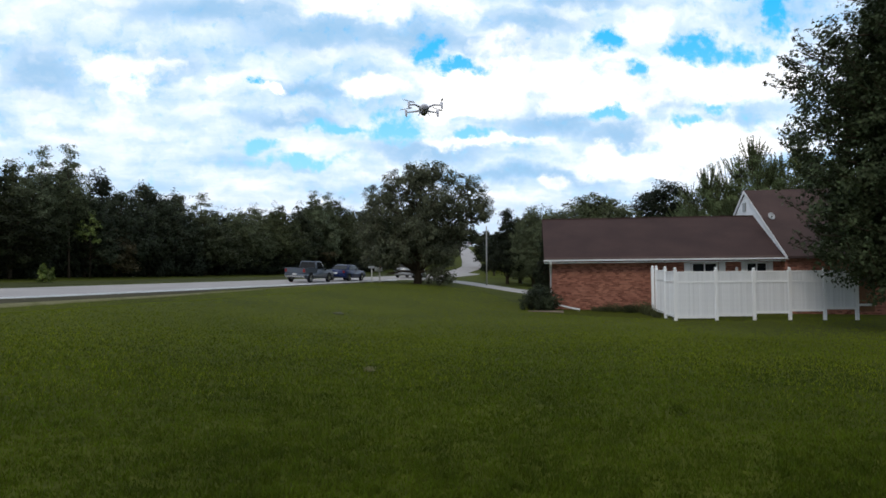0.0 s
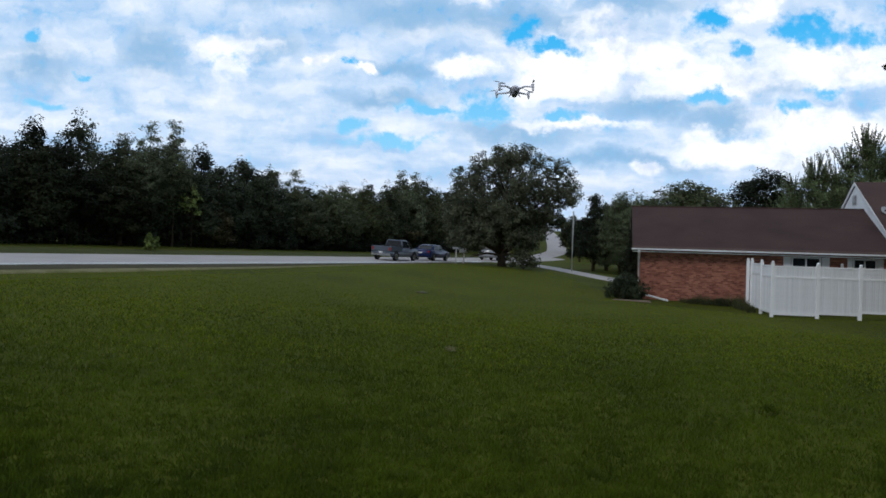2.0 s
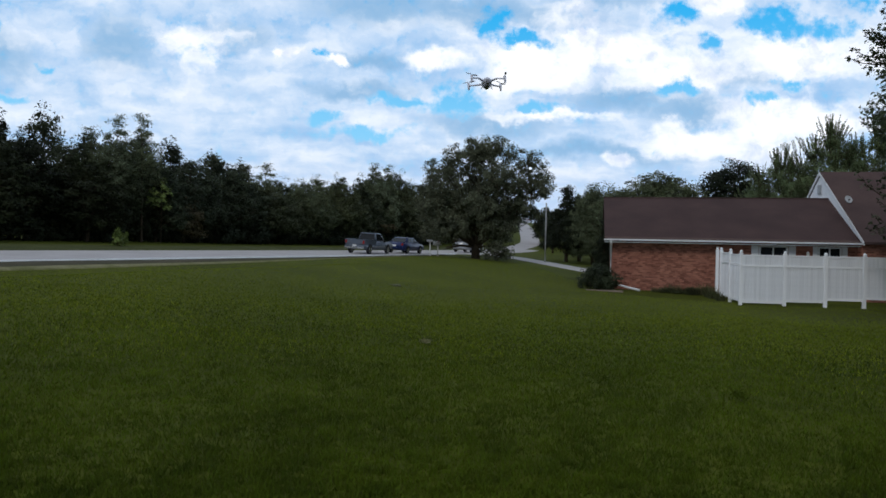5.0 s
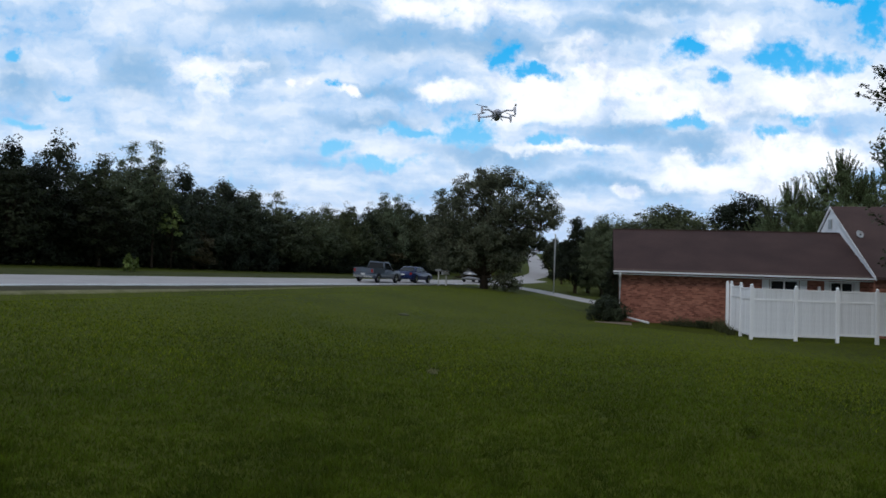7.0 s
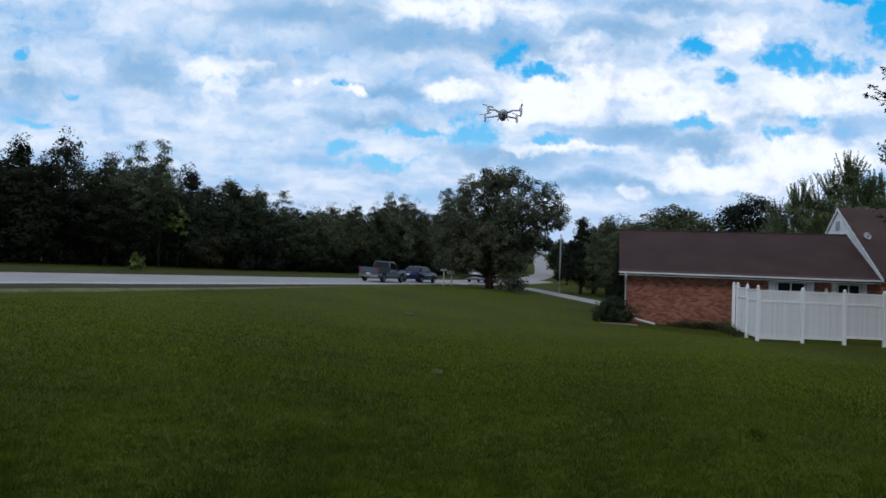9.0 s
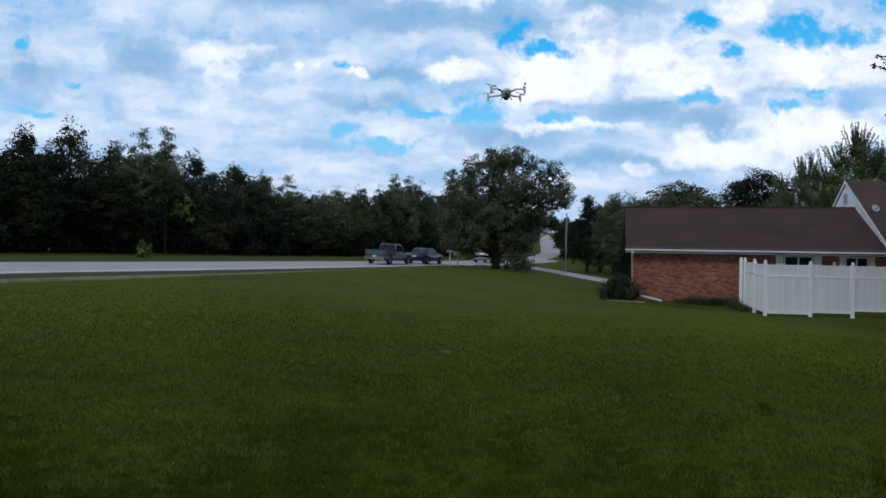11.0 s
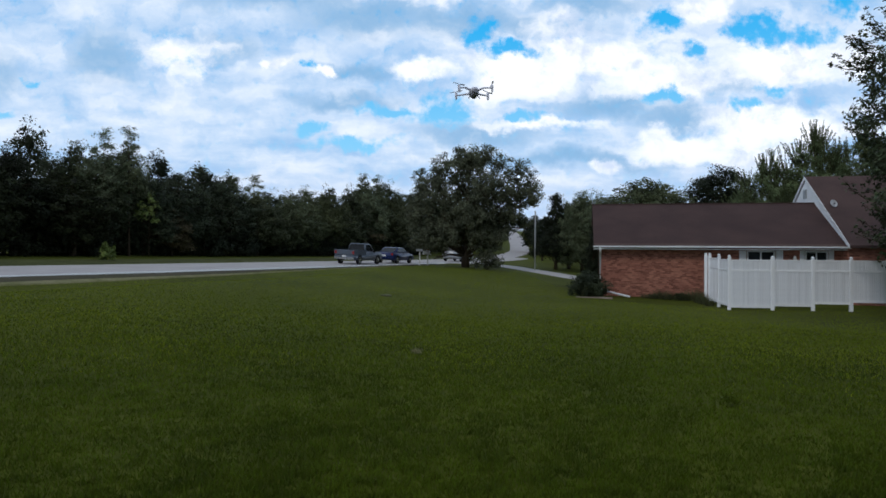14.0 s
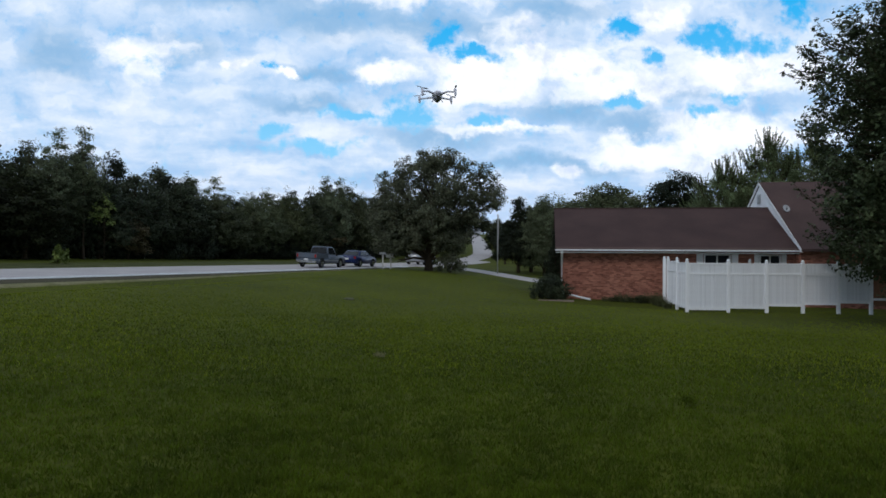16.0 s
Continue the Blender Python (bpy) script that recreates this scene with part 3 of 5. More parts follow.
# the woods across the road
WOODS = "woods across the road"
kinds = [tree("woodland_tree", label, 20 + i, 8.0, 5.6, 1.2, 20, 430, 30, 0.15, leaf, 0.13, pointed=p, clump_r=0.44, shell=0.40, spikes=n, spike=0.2)
         for i, (leaf, p, n, label) in enumerate((("wood", 0.0, 0, "dark green broadleaf tree at the wood's edge"), ("oak", 0.25, 0, "dull green tree with a loose crown in the wood"), ("wood", 0.35, 0, "dark pointed tree at the wood's edge"),
                                                  ("maple", 0.1, 0, "mid green tree with a rounded crown in the wood"), ("cedar", 0.2, 0, "nearly black tree, the wood's shade in its leaf colour")))]
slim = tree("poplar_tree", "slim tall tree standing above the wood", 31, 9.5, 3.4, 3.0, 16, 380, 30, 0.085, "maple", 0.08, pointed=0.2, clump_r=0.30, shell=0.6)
# near-black leaf puts the shade under the trees into the thicket's colour
thicket = tree("thicket_shrub", "low shrub under the wood's edge, shade in its dark leaf", 32, 2.4, 3.4, 0.05, 10, 170, 20, 0.15, "cedar", 0.04, clump_r=0.4)
thicket["category"] = "shrub"
for k in (*kinds, slim, thicket):
    tagged(k, group=WOODS)
rng = np.random.default_rng(8)


def skyline(b):
    """The wood's outline as a slope from the eye, by bearing."""
    return np.interp(b, [-1.0, -0.65, -0.60, -0.54, -0.49, -0.375, -0.318, -0.26, -0.22, -0.185, -0.136, -0.095, -0.070, -0.036, 0.0, 0.10], [0.190, 0.178, 0.196, 0.182, 0.160, 0.148, 0.130, 0.118, 0.093, 0.098, 0.098, 0.108, 0.118, 0.095, 0.092, 0.085])


used = set()
for row, (s, gap) in enumerate(((-11.2, 2.7), (-14.5, 3.2), (-19.5, 3.8))):
    t = -18.0 + row * 1.3
    while t < 82:
        x, y = on_road(t, s + rng.uniform(-0.8, 0.8))
        b = x / y if y > 5 else -9
        if b > -1.0:
            top = EYE[2] + skyline(b) * y
            z0 = ground_z(x, y)
            top = z0 + (top - z0) * (rng.uniform(0.70, 0.98) if row < 2 else rng.uniform(0.97, 1.07))
            # paler oaks, maples paint haze towards the driveway; darker trees paint near-road shade
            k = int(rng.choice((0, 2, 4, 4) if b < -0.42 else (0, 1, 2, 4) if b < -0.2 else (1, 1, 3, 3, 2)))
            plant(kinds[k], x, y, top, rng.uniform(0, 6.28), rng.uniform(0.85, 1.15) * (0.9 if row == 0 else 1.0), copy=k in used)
            used.add(k)
        t += gap * rng.uniform(0.75, 1.25) * (1 + max(0, t) / 120)
t, n = -17.0, 0
while t < 80:
    x, y = on_road(t, -11.6 + rng.uniform(-1.0, 0.8))
    if y > 5 and x / y > -0.95:
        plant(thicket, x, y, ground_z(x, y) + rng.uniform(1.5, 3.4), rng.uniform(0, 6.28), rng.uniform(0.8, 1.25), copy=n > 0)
        n += 1
    t += rng.uniform(1.5, 2.4)
for n, (b, e, far) in enumerate(((-0.461, 0.186, 46), (-0.425, 0.188, 47), (-0.500, 0.165, 46), (-0.088, 0.121, 84), (-0.068, 0.119, 86), (-0.245, 0.118, 62))):
    x, y, top = bearing(b, e, far)
    plant(slim, x, y, top, n * 1.3, 1.0 + 0.25 * (n > 2), copy=n > 0)
gold = tree("sapling_tree", "young yellow-green sapling among the dark trees", 33, 5.0, 1.8, 2.3, 14, 50, 14, 0.12, "yellow", 0.025, clump_r=0.24, shell=0.8)
x, y = on_road(15.6, -9.9)
plant(gold, x, y, 6.4, 0.4, 1.0, copy=False)
russet = tree("russet_tree", "brownish tree with thinning leaves in the wood", 34, 6.0, 3.6, 0.6, 10, 200, 30, 0.17, "brown", 0.09, clump_r=0.4)
x, y = on_road(19, -11.0)
plant(russet, x, y, ground_z(x, y) + 3.6, 0.4, 1.0, copy=False)
x, y = on_road(52, -12.0)
plant(russet, x, y, ground_z(x, y) + 4.5, 2.4, 1.1)
weed = tree("weed_clump", "tall yellow-green weeds beside the road", 35, 1.1, 1.2, 0.03, 6, 40, 14, 0.16, "yellow", 0.015, clump_r=0.22, spikes=14, spike=0.35)
weed["category"] = "weeds"
x, y = on_road(8.2, -6.0)
plant(weed, x, y, ground_z(x, y) + 0.85, 0.0, 0.8, copy=False)

# trees beyond the house and the driveway
maple = tree("maple_tree", "light green maple with upright shoots behind the house", 41, 11, 8.6, 1.5, 22, 1000, 52, 0.115, "light", 0.2, pointed=0.08, clump_r=0.46, spikes=330, spike=1.2)
x, y, top = bearing(0.588, 0.180, 50)
plant(maple, x, y, top, 0.3, 0.95, copy=False)
x, y, top = bearing(0.510, 0.141, 52)
plant(maple, x, y, top, 2.3, 0.72)
x, y, top = bearing(0.66, 0.185, 52)
plant(maple, x, y, top, 4.0, 0.9)
shade_tree = tree("shade_tree", "rounded green tree far beyond the house", 42, 9.5, 8.6, 1.0, 24, 1150, 48, 0.14, "maple", 0.22, clump_r=0.6, shell=0.48)
x, y, top = bearing(0.330, 0.119, 78)
plant(shade_tree, x, y, top, 0.0, 1.95, copy=False)
x, y, top = bearing(0.438, 0.140, 80)
dark_tree = tree("dark_tree", "dark rounded tree with a lumpy crown beyond the house", 44, 11.0, 8.4, 1.5, 16, 950, 44, 0.15, "cedar", 0.2, clump_r=0.52, shell=0.42)
plant(dark_tree, x, y, top, 0.2, 1.6, copy=False)
x, y, top = bearing(0.235, 0.100, 66)
plant(shade_tree, x, y, top, 2.0, 0.66, label="rounded green tree beside the driveway")
cedar = tree("cedar_tree", "narrow dark evergreen beside the driveway", 43, 8, 4.4, 0.8, 16, 560, 34, 0.14, "cedar", 0.16, pointed=0.6, clump_r=0.42)
x, y, top = bearing(0.196, 0.094, 67)
plant(cedar, x, y, top, 0.0, 1.0, copy=False)
x, y, top = bearing(0.176, 0.055, 92)
plant(cedar, x, y, top, 3.0, 0.8)
x, y, top = bearing(0.215, 0.080, 72)
plant(cedar, x, y, top, 2.0, 1.1)
x, y, top = bearing(0.262, 0.090, 84)
plant(shade_tree, x, y, top, 2.0, 0.8)
x, y, top = bearing(0.252, 0.047, 37.0)
plant(cedar, x, y, top, 1.0, 0.30, label="dark upright cedar shrub against the house corner")
rng = np.random.default_rng(12)
for b0, b1, n, y0, y1, e0, e1 in ((-0.02, 0.076, 9, 100, 190, 0.07, 0.095), (0.205, 0.30, 8, 95, 160, 0.06, 0.085), (0.30, 0.62, 9, 100, 140, 0.05, 0.085), (0.10, 0.17, 6, 262, 290, 0.055, 0.075)):
    for i in range(n):
        x, y, top = bearing(b0 + (b1 - b0) * (i + rng.uniform(0.2, 0.8)) / n, rng.uniform(e0, e1), rng.uniform(y0, y1))
        plant(kinds[int(rng.integers(5))], x, y, top, rng.uniform(0, 6.28), 1.5, label="distant green tree on the far slope")

for b, e, far, k in ((0.168, 0.052, 112, 4), (0.186, 0.062, 106, 0), (0.160, 0.050, 160, 1), (0.200, 0.055, 120, 2), (0.097, 0.055, 128, 0), (0.088, 0.06, 118, 4)):
    x, y, top = bearing(b, e, far)
    plant(kinds[k], x, y, top, b * 40, 1.0, label="dark tree beside the far lane")

# the tree beside the fence
side_tree = tree("sweetgum_tree", "tall dark green tree overhanging the fence", 51, 18.0, 9.8, 1.0, 44, 5200, 46, 0.125, "gum", 0.26, pointed=0.12, clump_r=0.44, shell=0.40, spikes=20, spike=0.8, sprays=420, spray=1.25,
                 extra=((-2.3, -0.6, 2.0, 1.3), (-1.2, -1.4, 1.7, 1.3), (0.4, -1.4, 1.6, 1.3), (-1.2, 0.8, 2.4, 1.3), (-2.9, 0.2, 3.4, 1.4), (-1.9, -1.4, 3.2, 1.5), (-0.4, -1.7, 3.2, 1.6), (1.2, -1.4, 3.0, 1.6), (-3.1, 0.4, 4.8, 1.5), (-1.8, -1.2, 4.9, 1.6),
                        (-0.2, -1.8, 5.0, 1.7), (-3.6, -0.4, 6.6, 1.0), (-3.0, 0.2, 8.6, 1.1), (-2.6, -0.5, 10.4, 1.2), (-4.0, -0.4, 7.9, 0.5), (-4.5, -0.5, 8.1, 0.4), (-3.9, 0.3, 9.3, 0.45), (-3.7, -0.2, 5.9, 0.6), (-4.1, -0.3, 5.7, 0.4), (-2.0, -1.2, 1.5, 1.0), (-1.0, -1.9, 1.9, 1.2), (0.6, -2.0, 1.5, 1.2), (-2.2, -1.6, 2.6, 1.3), (-0.6, -2.2, 2.8, 1.4), (1.0, -2.0, 2.4, 1.4), (-2.8, -1.0, 4.2, 1.4), (-1.2, -2.0, 4.2, 1.5), (1.4, -1.8, 4.2, 1.5), (-2.8, -0.8, 7.4, 1.4), (-2.8, -0.8, 9.4, 1.4), (-2.4, -0.8, 11.8, 1.5), (-2.2, -0.6, 13.6, 1.5), (-1.8, -0.6, 15.3, 1.3), (-4.6, -0.4, 2.6, 1.2), (-4.8, 0.2, 3.8, 1.3), (-4.4, -0.6, 5.0, 1.3), (-4.0, -1.0, 2.0, 1.0), (-4.9, 0.3, 5.4, 0.8), (-3.6, -1.2, 3.2, 1.4)))
x, y = 20.6, 21.8
plant(side_tree, x, y, 18.0, 0.0, 1.0, copy=False)

# shrubs by the house
bush = tree("garden_bush", "round dark green bush at the house corner", 61, 1.3, 1.9, 0.03, 14, 420, 26, 0.06, "wood", 0.03, clump_r=0.17)
bush["category"] = "bush"
plant(bush, 7.95, 32.6, ground_z(7.95, 32.6) + 1.32, 0.0, 1.0, copy=False)

# ---- the house ----
HOUSE = Matrix.Translation((8.45, 33.3, 0.0)) @ Matrix.Rotation(radians(-13.0), 4, "Z")  # the eave's end; x along the eave, y to the back
L, D, EAVE, RIDGE, OV = 11.3, 4.5, 2.40, 4.74, 0.45
MF, MB, MD, MR, ML = -0.57, 12.17, 5.80, 6.24, 9.0  # the taller main part: front, back, ridge, its height, its length


def slab(bm, x0, x1, y0, z0, y1, z1, thick):
    """A roof slope."""
    v = [bm.verts.new(p) for p in ((x0, y0, z0), (x1, y0, z0), (x1, y1, z1), (x0, y1, z1), (x0, y0, z0 + thick), (x1, y0, z0 + thick), (x1, y1, z1 + thick), (x0, y1, z1 + thick))]
    fs = [bm.faces.new([v[i] for i in f]) for f in ((0, 1, 2, 3), (4, 5, 6, 7), (0, 1, 5, 4), (1, 2, 6, 5), (2, 3, 7, 6), (3, 0, 4, 7))]
    bmesh.ops.recalc_face_normals(bm, faces=fs)


def one_slab(*a):
    bm = bmesh.new()
    slab(bm, *a)
    return bm


house = empty("house", HOUSE)
tagged(house, "red brick house with brown shingle roof and white gable", "house")
W0, WT = 0.30, 0.22
wins = [(7.10, 8.36, 0.95, 2.29), (9.66, 10.66, 0.10, 2.28)]
bm = bmesh.new()
xs = sorted({W0, L, *(v for q in wins for v in q[:2])})
zs = sorted({-0.5, EAVE, *(v for q in wins for v in q[2:])})
for x0, x1 in zip(xs, xs[1:]):
    for z0, z1 in zip(zs, zs[1:]):
        if not any(a <= x0 and x1 <= b and lo <= z0 and z1 <= hi for a, b, lo, hi in wins):
            box(bm, x0, OV, z0, x1, OV + WT, z1)
bmesh.ops.remove_doubles(bm, verts=bm.verts[:], dist=0.0005)
part("wall", bm, M["brick"], house, "mottled red brick wall")
bm = bmesh.new()
box(bm, W0, OV + WT, -0.5, W0 + WT, 2 * D - OV - WT, EAVE)
part("wall", bm, M["brick"], house)
part("wall", one_box(W0, 2 * D - OV - WT, -0.5, L, 2 * D - OV, EAVE), M["brick"], house)
bm = bmesh.new()
v = [bm.verts.new(p) for p in ((W0, OV, EAVE + 0.01), (W0, 2 * D - OV, EAVE + 0.01), (W0, D, RIDGE - 0.1), (W0 + 0.12, OV, EAVE + 0.01), (W0 + 0.12, 2 * D - OV, EAVE + 0.01), (W0 + 0.12, D, RIDGE - 0.1))]
for f in ((0, 2, 1), (3, 4, 5), (0, 3, 5, 2), (2, 5, 4, 1), (1, 4, 3, 0)):
    bm.faces.new([v[i] for i in f])
part("gable", bm, M["siding"], house)
part("ceiling", one_box(W0 + WT, OV + WT, EAVE - 0.1, L, 2 * D - OV - WT, EAVE - 0.02), M["dark"], house)
part("floor", one_box(W0 + WT, OV + WT, -0.3, L, 2 * D - OV - WT, 0.02), M["dark"], house)
roof = part("roof", one_slab(-0.05, L, -0.12, EAVE, D, RIDGE, 0.10), M["shingle"], house, "brown asphalt shingle roof")
part("roof", one_slab(-0.05, L, 2 * D + 0.12, EAVE, D, RIDGE, 0.10), M["shingle"], house)
# raised edges of the shingle courses
bm = bmesh.new()
slope = (RIDGE - EAVE) / (D + 0.12)
for i in range(1, 24):
    y = -0.12 + (D + 0.12) * i / 24
    z = EAVE + 0.10 + slope * (y + 0.12)
    slab(bm, -0.05, L, y, z - 0.004, y + 0.19, z + 0.19 * slope + 0.001, 0.007)
part("shingle_course", bm, M["shingle"], roof)
part("ridge_cap", one_box(-0.05, D - 0.14, RIDGE + 0.04, L, D + 0.14, RIDGE + 0.112, bevel=0.02), M["shingle"], roof)
gutter = part("gutter", one_box(-0.08, -0.24, EAVE + 0.0, L, -0.125, EAVE + 0.08, bevel=0.015), M["white"], house, "white aluminium gutter")
part("soffit", one_box(-0.04, -0.12, EAVE - 0.09, L, OV - 0.003, EAVE - 0.05), M["white"], house)
bm = bmesh.new()
tube(bm, [(W0 - 0.03, -0.18, EAVE - 0.05), (W0 - 0.03, 0.15, EAVE - 0.25), (W0 - 0.03, OV - 0.06, EAVE - 0.35), (W0 - 0.03, OV - 0.06, 0.42), (W0 + 0.02, OV - 0.15, 0.30), (W0 + 0.2, OV - 0.35, 0.26)], [0.055] * 6, 8)
part("downspout", bm, M["white"], house, "white downspout at the wall corner")
bm = bmesh.new()
tube(bm, [(W0 + 0.2, OV - 0.35, 0.27), (W0 + 0.75, OV - 0.75, 0.15), (W0 + 1.3, OV - 1.2, 0.05)], [0.05, 0.052, 0.055], 8)
part("drain_pipe", bm, M["white"], house, "white drain pipe lying on the grass")


def window(a, b, lo, hi, door=False):
    """A window or glazed door in the front wall."""
    win = empty("glazed_door" if door else "window")
    win.parent = house
    bm = bmesh.new()
    f = 0.07
    for q in ((a, lo, a + f, hi), (b - f, lo, b, hi), (a + f, lo, b - f, lo + f), (a + f, hi - f, b - f, hi)):
        box(bm, q[0], OV - 0.03, q[1], q[2], OV + 0.10, q[3])
    c = (a + b) / 2
    box(bm, c - 0.03, OV, lo + f, c + 0.03, OV + 0.08, hi - f)
    if not door:
        box(bm, a + f, OV + 0.01, (lo + hi) / 2 - 0.02, c - 0.03, OV + 0.07, (lo + hi) / 2 + 0.02)
        box(bm, c + 0.03, OV + 0.01, (lo + hi) / 2 - 0.02, b - f, OV + 0.07, (lo + hi) / 2 + 0.02)
    part("frame", bm, M["white"], win, "white window frame")
    for p, q in ((a + f, c - 0.03), (c + 0.03, b - f)):
        part("pane", one_box(p, OV + 0.03, lo + f, q, OV + 0.04, hi - f), M["gloss_dark"], win, "dark reflecting pane")
    part("sill", one_box(a - 0.05, OV - 0.07, lo - 0.06, b + 0.05, OV - 0.003, lo), M["white"], win)
    return win


window(*wins[0])
window(*wins[1], door=True)
for a, b in ((6.76, 7.07), (8.39, 8.70), (9.44, 9.64), (10.68, 10.90)):
    bm = bmesh.new()
    box(bm, a, OV - 0.045, 0.95 if b < 9 else 0.05, b, OV - 0.004, 2.29)
    if b < 9:
        for k in range(18):
            box(bm, a + 0.05, OV - 0.06, 1.02 + k * 0.065, b - 0.05, OV - 0.04, 1.06 + k * 0.065)
    part("shutter" if b < 9 else "door_trim", bm, M["white"], house)
bm = bmesh.new()
box(bm, 9.16, OV - 0.05, 1.86, 9.26, OV - 0.003, 2.02, bevel=0.01)
tube(bm, [(9.21, OV - 0.10, 1.80), (9.21, OV - 0.10, 1.84), (9.21, OV - 0.10, 2.0), (9.21, OV - 0.10, 2.06)], [0.03, 0.06, 0.06, 0.02], 8)
part("porch_light", bm, M["white"], house, "small white wall lantern")

# the taller main part
GF, GB = MF + 0.45, MB - 0.45
ms = (MR - 2.42) / (MD - MF)
part("wall", one_box(L + 0.004, GF, -0.5, L + ML, GF + 0.22, 2.42), M["brick"], house)
part("wall", one_box(L + 0.004, GF + 0.22, -0.5, L + 0.22, GB - 0.22, 2.42), M["brick"], house)
part("wall", one_box(L + 0.004, GB - 0.22, -0.5, L + ML, GB, 2.42), M["brick"], house)
part("wall", one_box(L + ML - 0.22, GF + 0.22, -0.5, L + ML, GB - 0.22, 2.42), M["brick"], house)
bm = bmesh.new()
v = [bm.verts.new(p) for p in ((L, MF + 0.15, 2.424), (L, MB - 0.15, 2.424), (L, MD, MR - 0.06), (L + 0.2, MF + 0.15, 2.424), (L + 0.2, MB - 0.15, 2.424), (L + 0.2, MD, MR - 0.06))]
for f in ((0, 2, 1), (3, 4, 5), (0, 3, 5, 2), (2, 5, 4, 1), (1, 4, 3, 0)):
    bm.faces.new([v[i] for i in f])
bmesh.ops.recalc_face_normals(bm, faces=bm.faces[:])
gable = part("gable", bm, M["siding"], house, "white lap-sided gable wall")
z = 2.55
while z < MR - 0.5:
    y0, y1 = MF + (z + 0.15 - 2.42) / ms, MB - (z + 0.15 - 2.42) / ms
    bm = bmesh.new()
    v = [bm.verts.new(p) for p in ((L - 0.020, y0, z), (L - 0.020, y1, z), (L - 0.006, y1, z + 0.112), (L - 0.006, y0, z + 0.112), (L + 0.01, y0, z), (L + 0.01, y1, z), (L + 0.01, y1, z + 0.112), (L + 0.01, y0, z + 0.112))]
    for f in ((0, 1, 2, 3), (4, 5, 6, 7), (0, 1, 5, 4), (1, 2, 6, 5), (2, 3, 7, 6), (3, 0, 4, 7)):
        bm.faces.new([v[i] for i in f])
    bmesh.ops.recalc_face_normals(bm, faces=bm.faces[:])
    part("siding_board", bm, M["siding"], gable)
    z += 0.118
main_roof = part("roof", one_slab(L - 0.06, L + ML + 0.3, MF, 2.42, MD, MR, 0.12), M["shingle"], house)
part("roof", one_slab(L - 0.06, L + ML + 0.3, MB, 2.42, MD, MR, 0.12), M["shingle"], house)
part("rake_board", one_slab(L - 0.09, L - 0.064, MF, 2.38, MD, MR - 0.04, 0.15), M["white"], main_roof, "white rake board")
part("rake_board", one_slab(L - 0.09, L - 0.064, MB, 2.38, MD, MR - 0.04, 0.15), M["white"], main_roof)
part("soffit", one_slab(L - 0.06, L - 0.03, MF, 2.37, MD, MR - 0.05, 0.045), M["white"], main_roof)
part("soffit", one_slab(L - 0.06, L - 0.03, MB, 2.37, MD, MR - 0.05, 0.045), M["white"], main_roof)
bm = bmesh.new()
box(bm, L - 0.06, MD - 0.25, 5.15, L - 0.03, MD + 0.25, 5.65)
for k in range(6):
    box(bm, L - 0.09, MD - 0.22, 5.19 + k * 0.075, L - 0.06, MD + 0.22, 5.235 + k * 0.075)
part("vent", bm, M["metal"], gable, "grey louvred gable vent")

# satellite dish on the roof edge
dish = empty("satellite_dish", HOUSE @ pose(L + 0.35, 2.75, 2.42 + ms * (2.75 - MF) + 0.09) @ Matrix.Scale(0.72, 4))
tagged(dish, "grey satellite dish on the brown roof slope", "satellite dish")
bm = bmesh.new()
rings = []
for k in range(6):
    r = 0.25 * k / 5
    rings.append([bm.verts.new((r * math.cos(a), 1.2 * (r ** 2) - 0.07, r * math.sin(a) * 1.1)) for a in (2 * math.pi * j / 18 for j in range(18))])
for r0, r1 in zip(rings[1:], rings[2:]):
    for j in range(18):
        bm.faces.new((r0[j], r0[(j + 1) % 18], r1[(j + 1) % 18], r1[j])).smooth = True
bm.faces.new(rings[1])
bmesh.ops.delete(bm, geom=rings[0], context="VERTS")
bmesh.ops.solidify(bm, geom=bm.faces[:], thickness=0.015)
bmesh.ops.transform(bm, matrix=pose(0, -0.12, 0.24, 25, 0, 195), verts=bm.verts)
part("reflector", bm, M["metal"], dish)
bm = bmesh.new()
tube(bm, [(0, 0, -0.1), (0, 0, 0.14), (0, -0.1, 0.24)], [0.025] * 3, 8)
part("mast", bm, M["metal"], dish)
bm = bmesh.new()
tube(bm, [(0, -0.1, 0.08), (-0.08, -0.42, 0.18)], [0.015, 0.015], 6)
box(bm, -0.12, -0.49, 0.15, -0.04, -0.40, 0.23)
part("feed_arm", bm, M["black"], dish)

# low shrubs along the brick wall
wall_shrub = tree("wall_shrub", "low dark shrub against the brick wall", 62, 0.8, 1.3, 0.02, 10, 150, 20, 0.055, "oak", 0.02, clump_r=0.14)
wall_shrub["category"] = "shrub"
for n, (l, d, h) in enumerate(((3.1, -0.1, 0.24), (4.0, -0.1, 0.34))):
    q = HOUSE @ Vector((l, d, 0))
    plant(wall_shrub, q.x, q.y, ground_z(q.x, q.y) + h, n * 1.7, 0.95, copy=n > 0)
straggler = tree("straggling_shrub", "loose grey-green shrub with thin stems under the oak", 36, 1.7, 2.9, 0.25, 10, 150, 16, 0.12, "old_oak", 0.04, clump_r=0.28)
straggler["category"] = "shrub"
x, y = 5.2, 54.6
plant(straggler, x, y, ground_z(x, y) + 1.5, 0.8, 1.0, copy=False)
edging = part("edging", one_box(-0.8, 0, -0.12, 0.9, 0.09, 0.06, bevel=0.02), M["mortar"])
edging.matrix_world = pose(7.95, 31.6, ground_z(7.95, 31.6), 0, 0, -13)
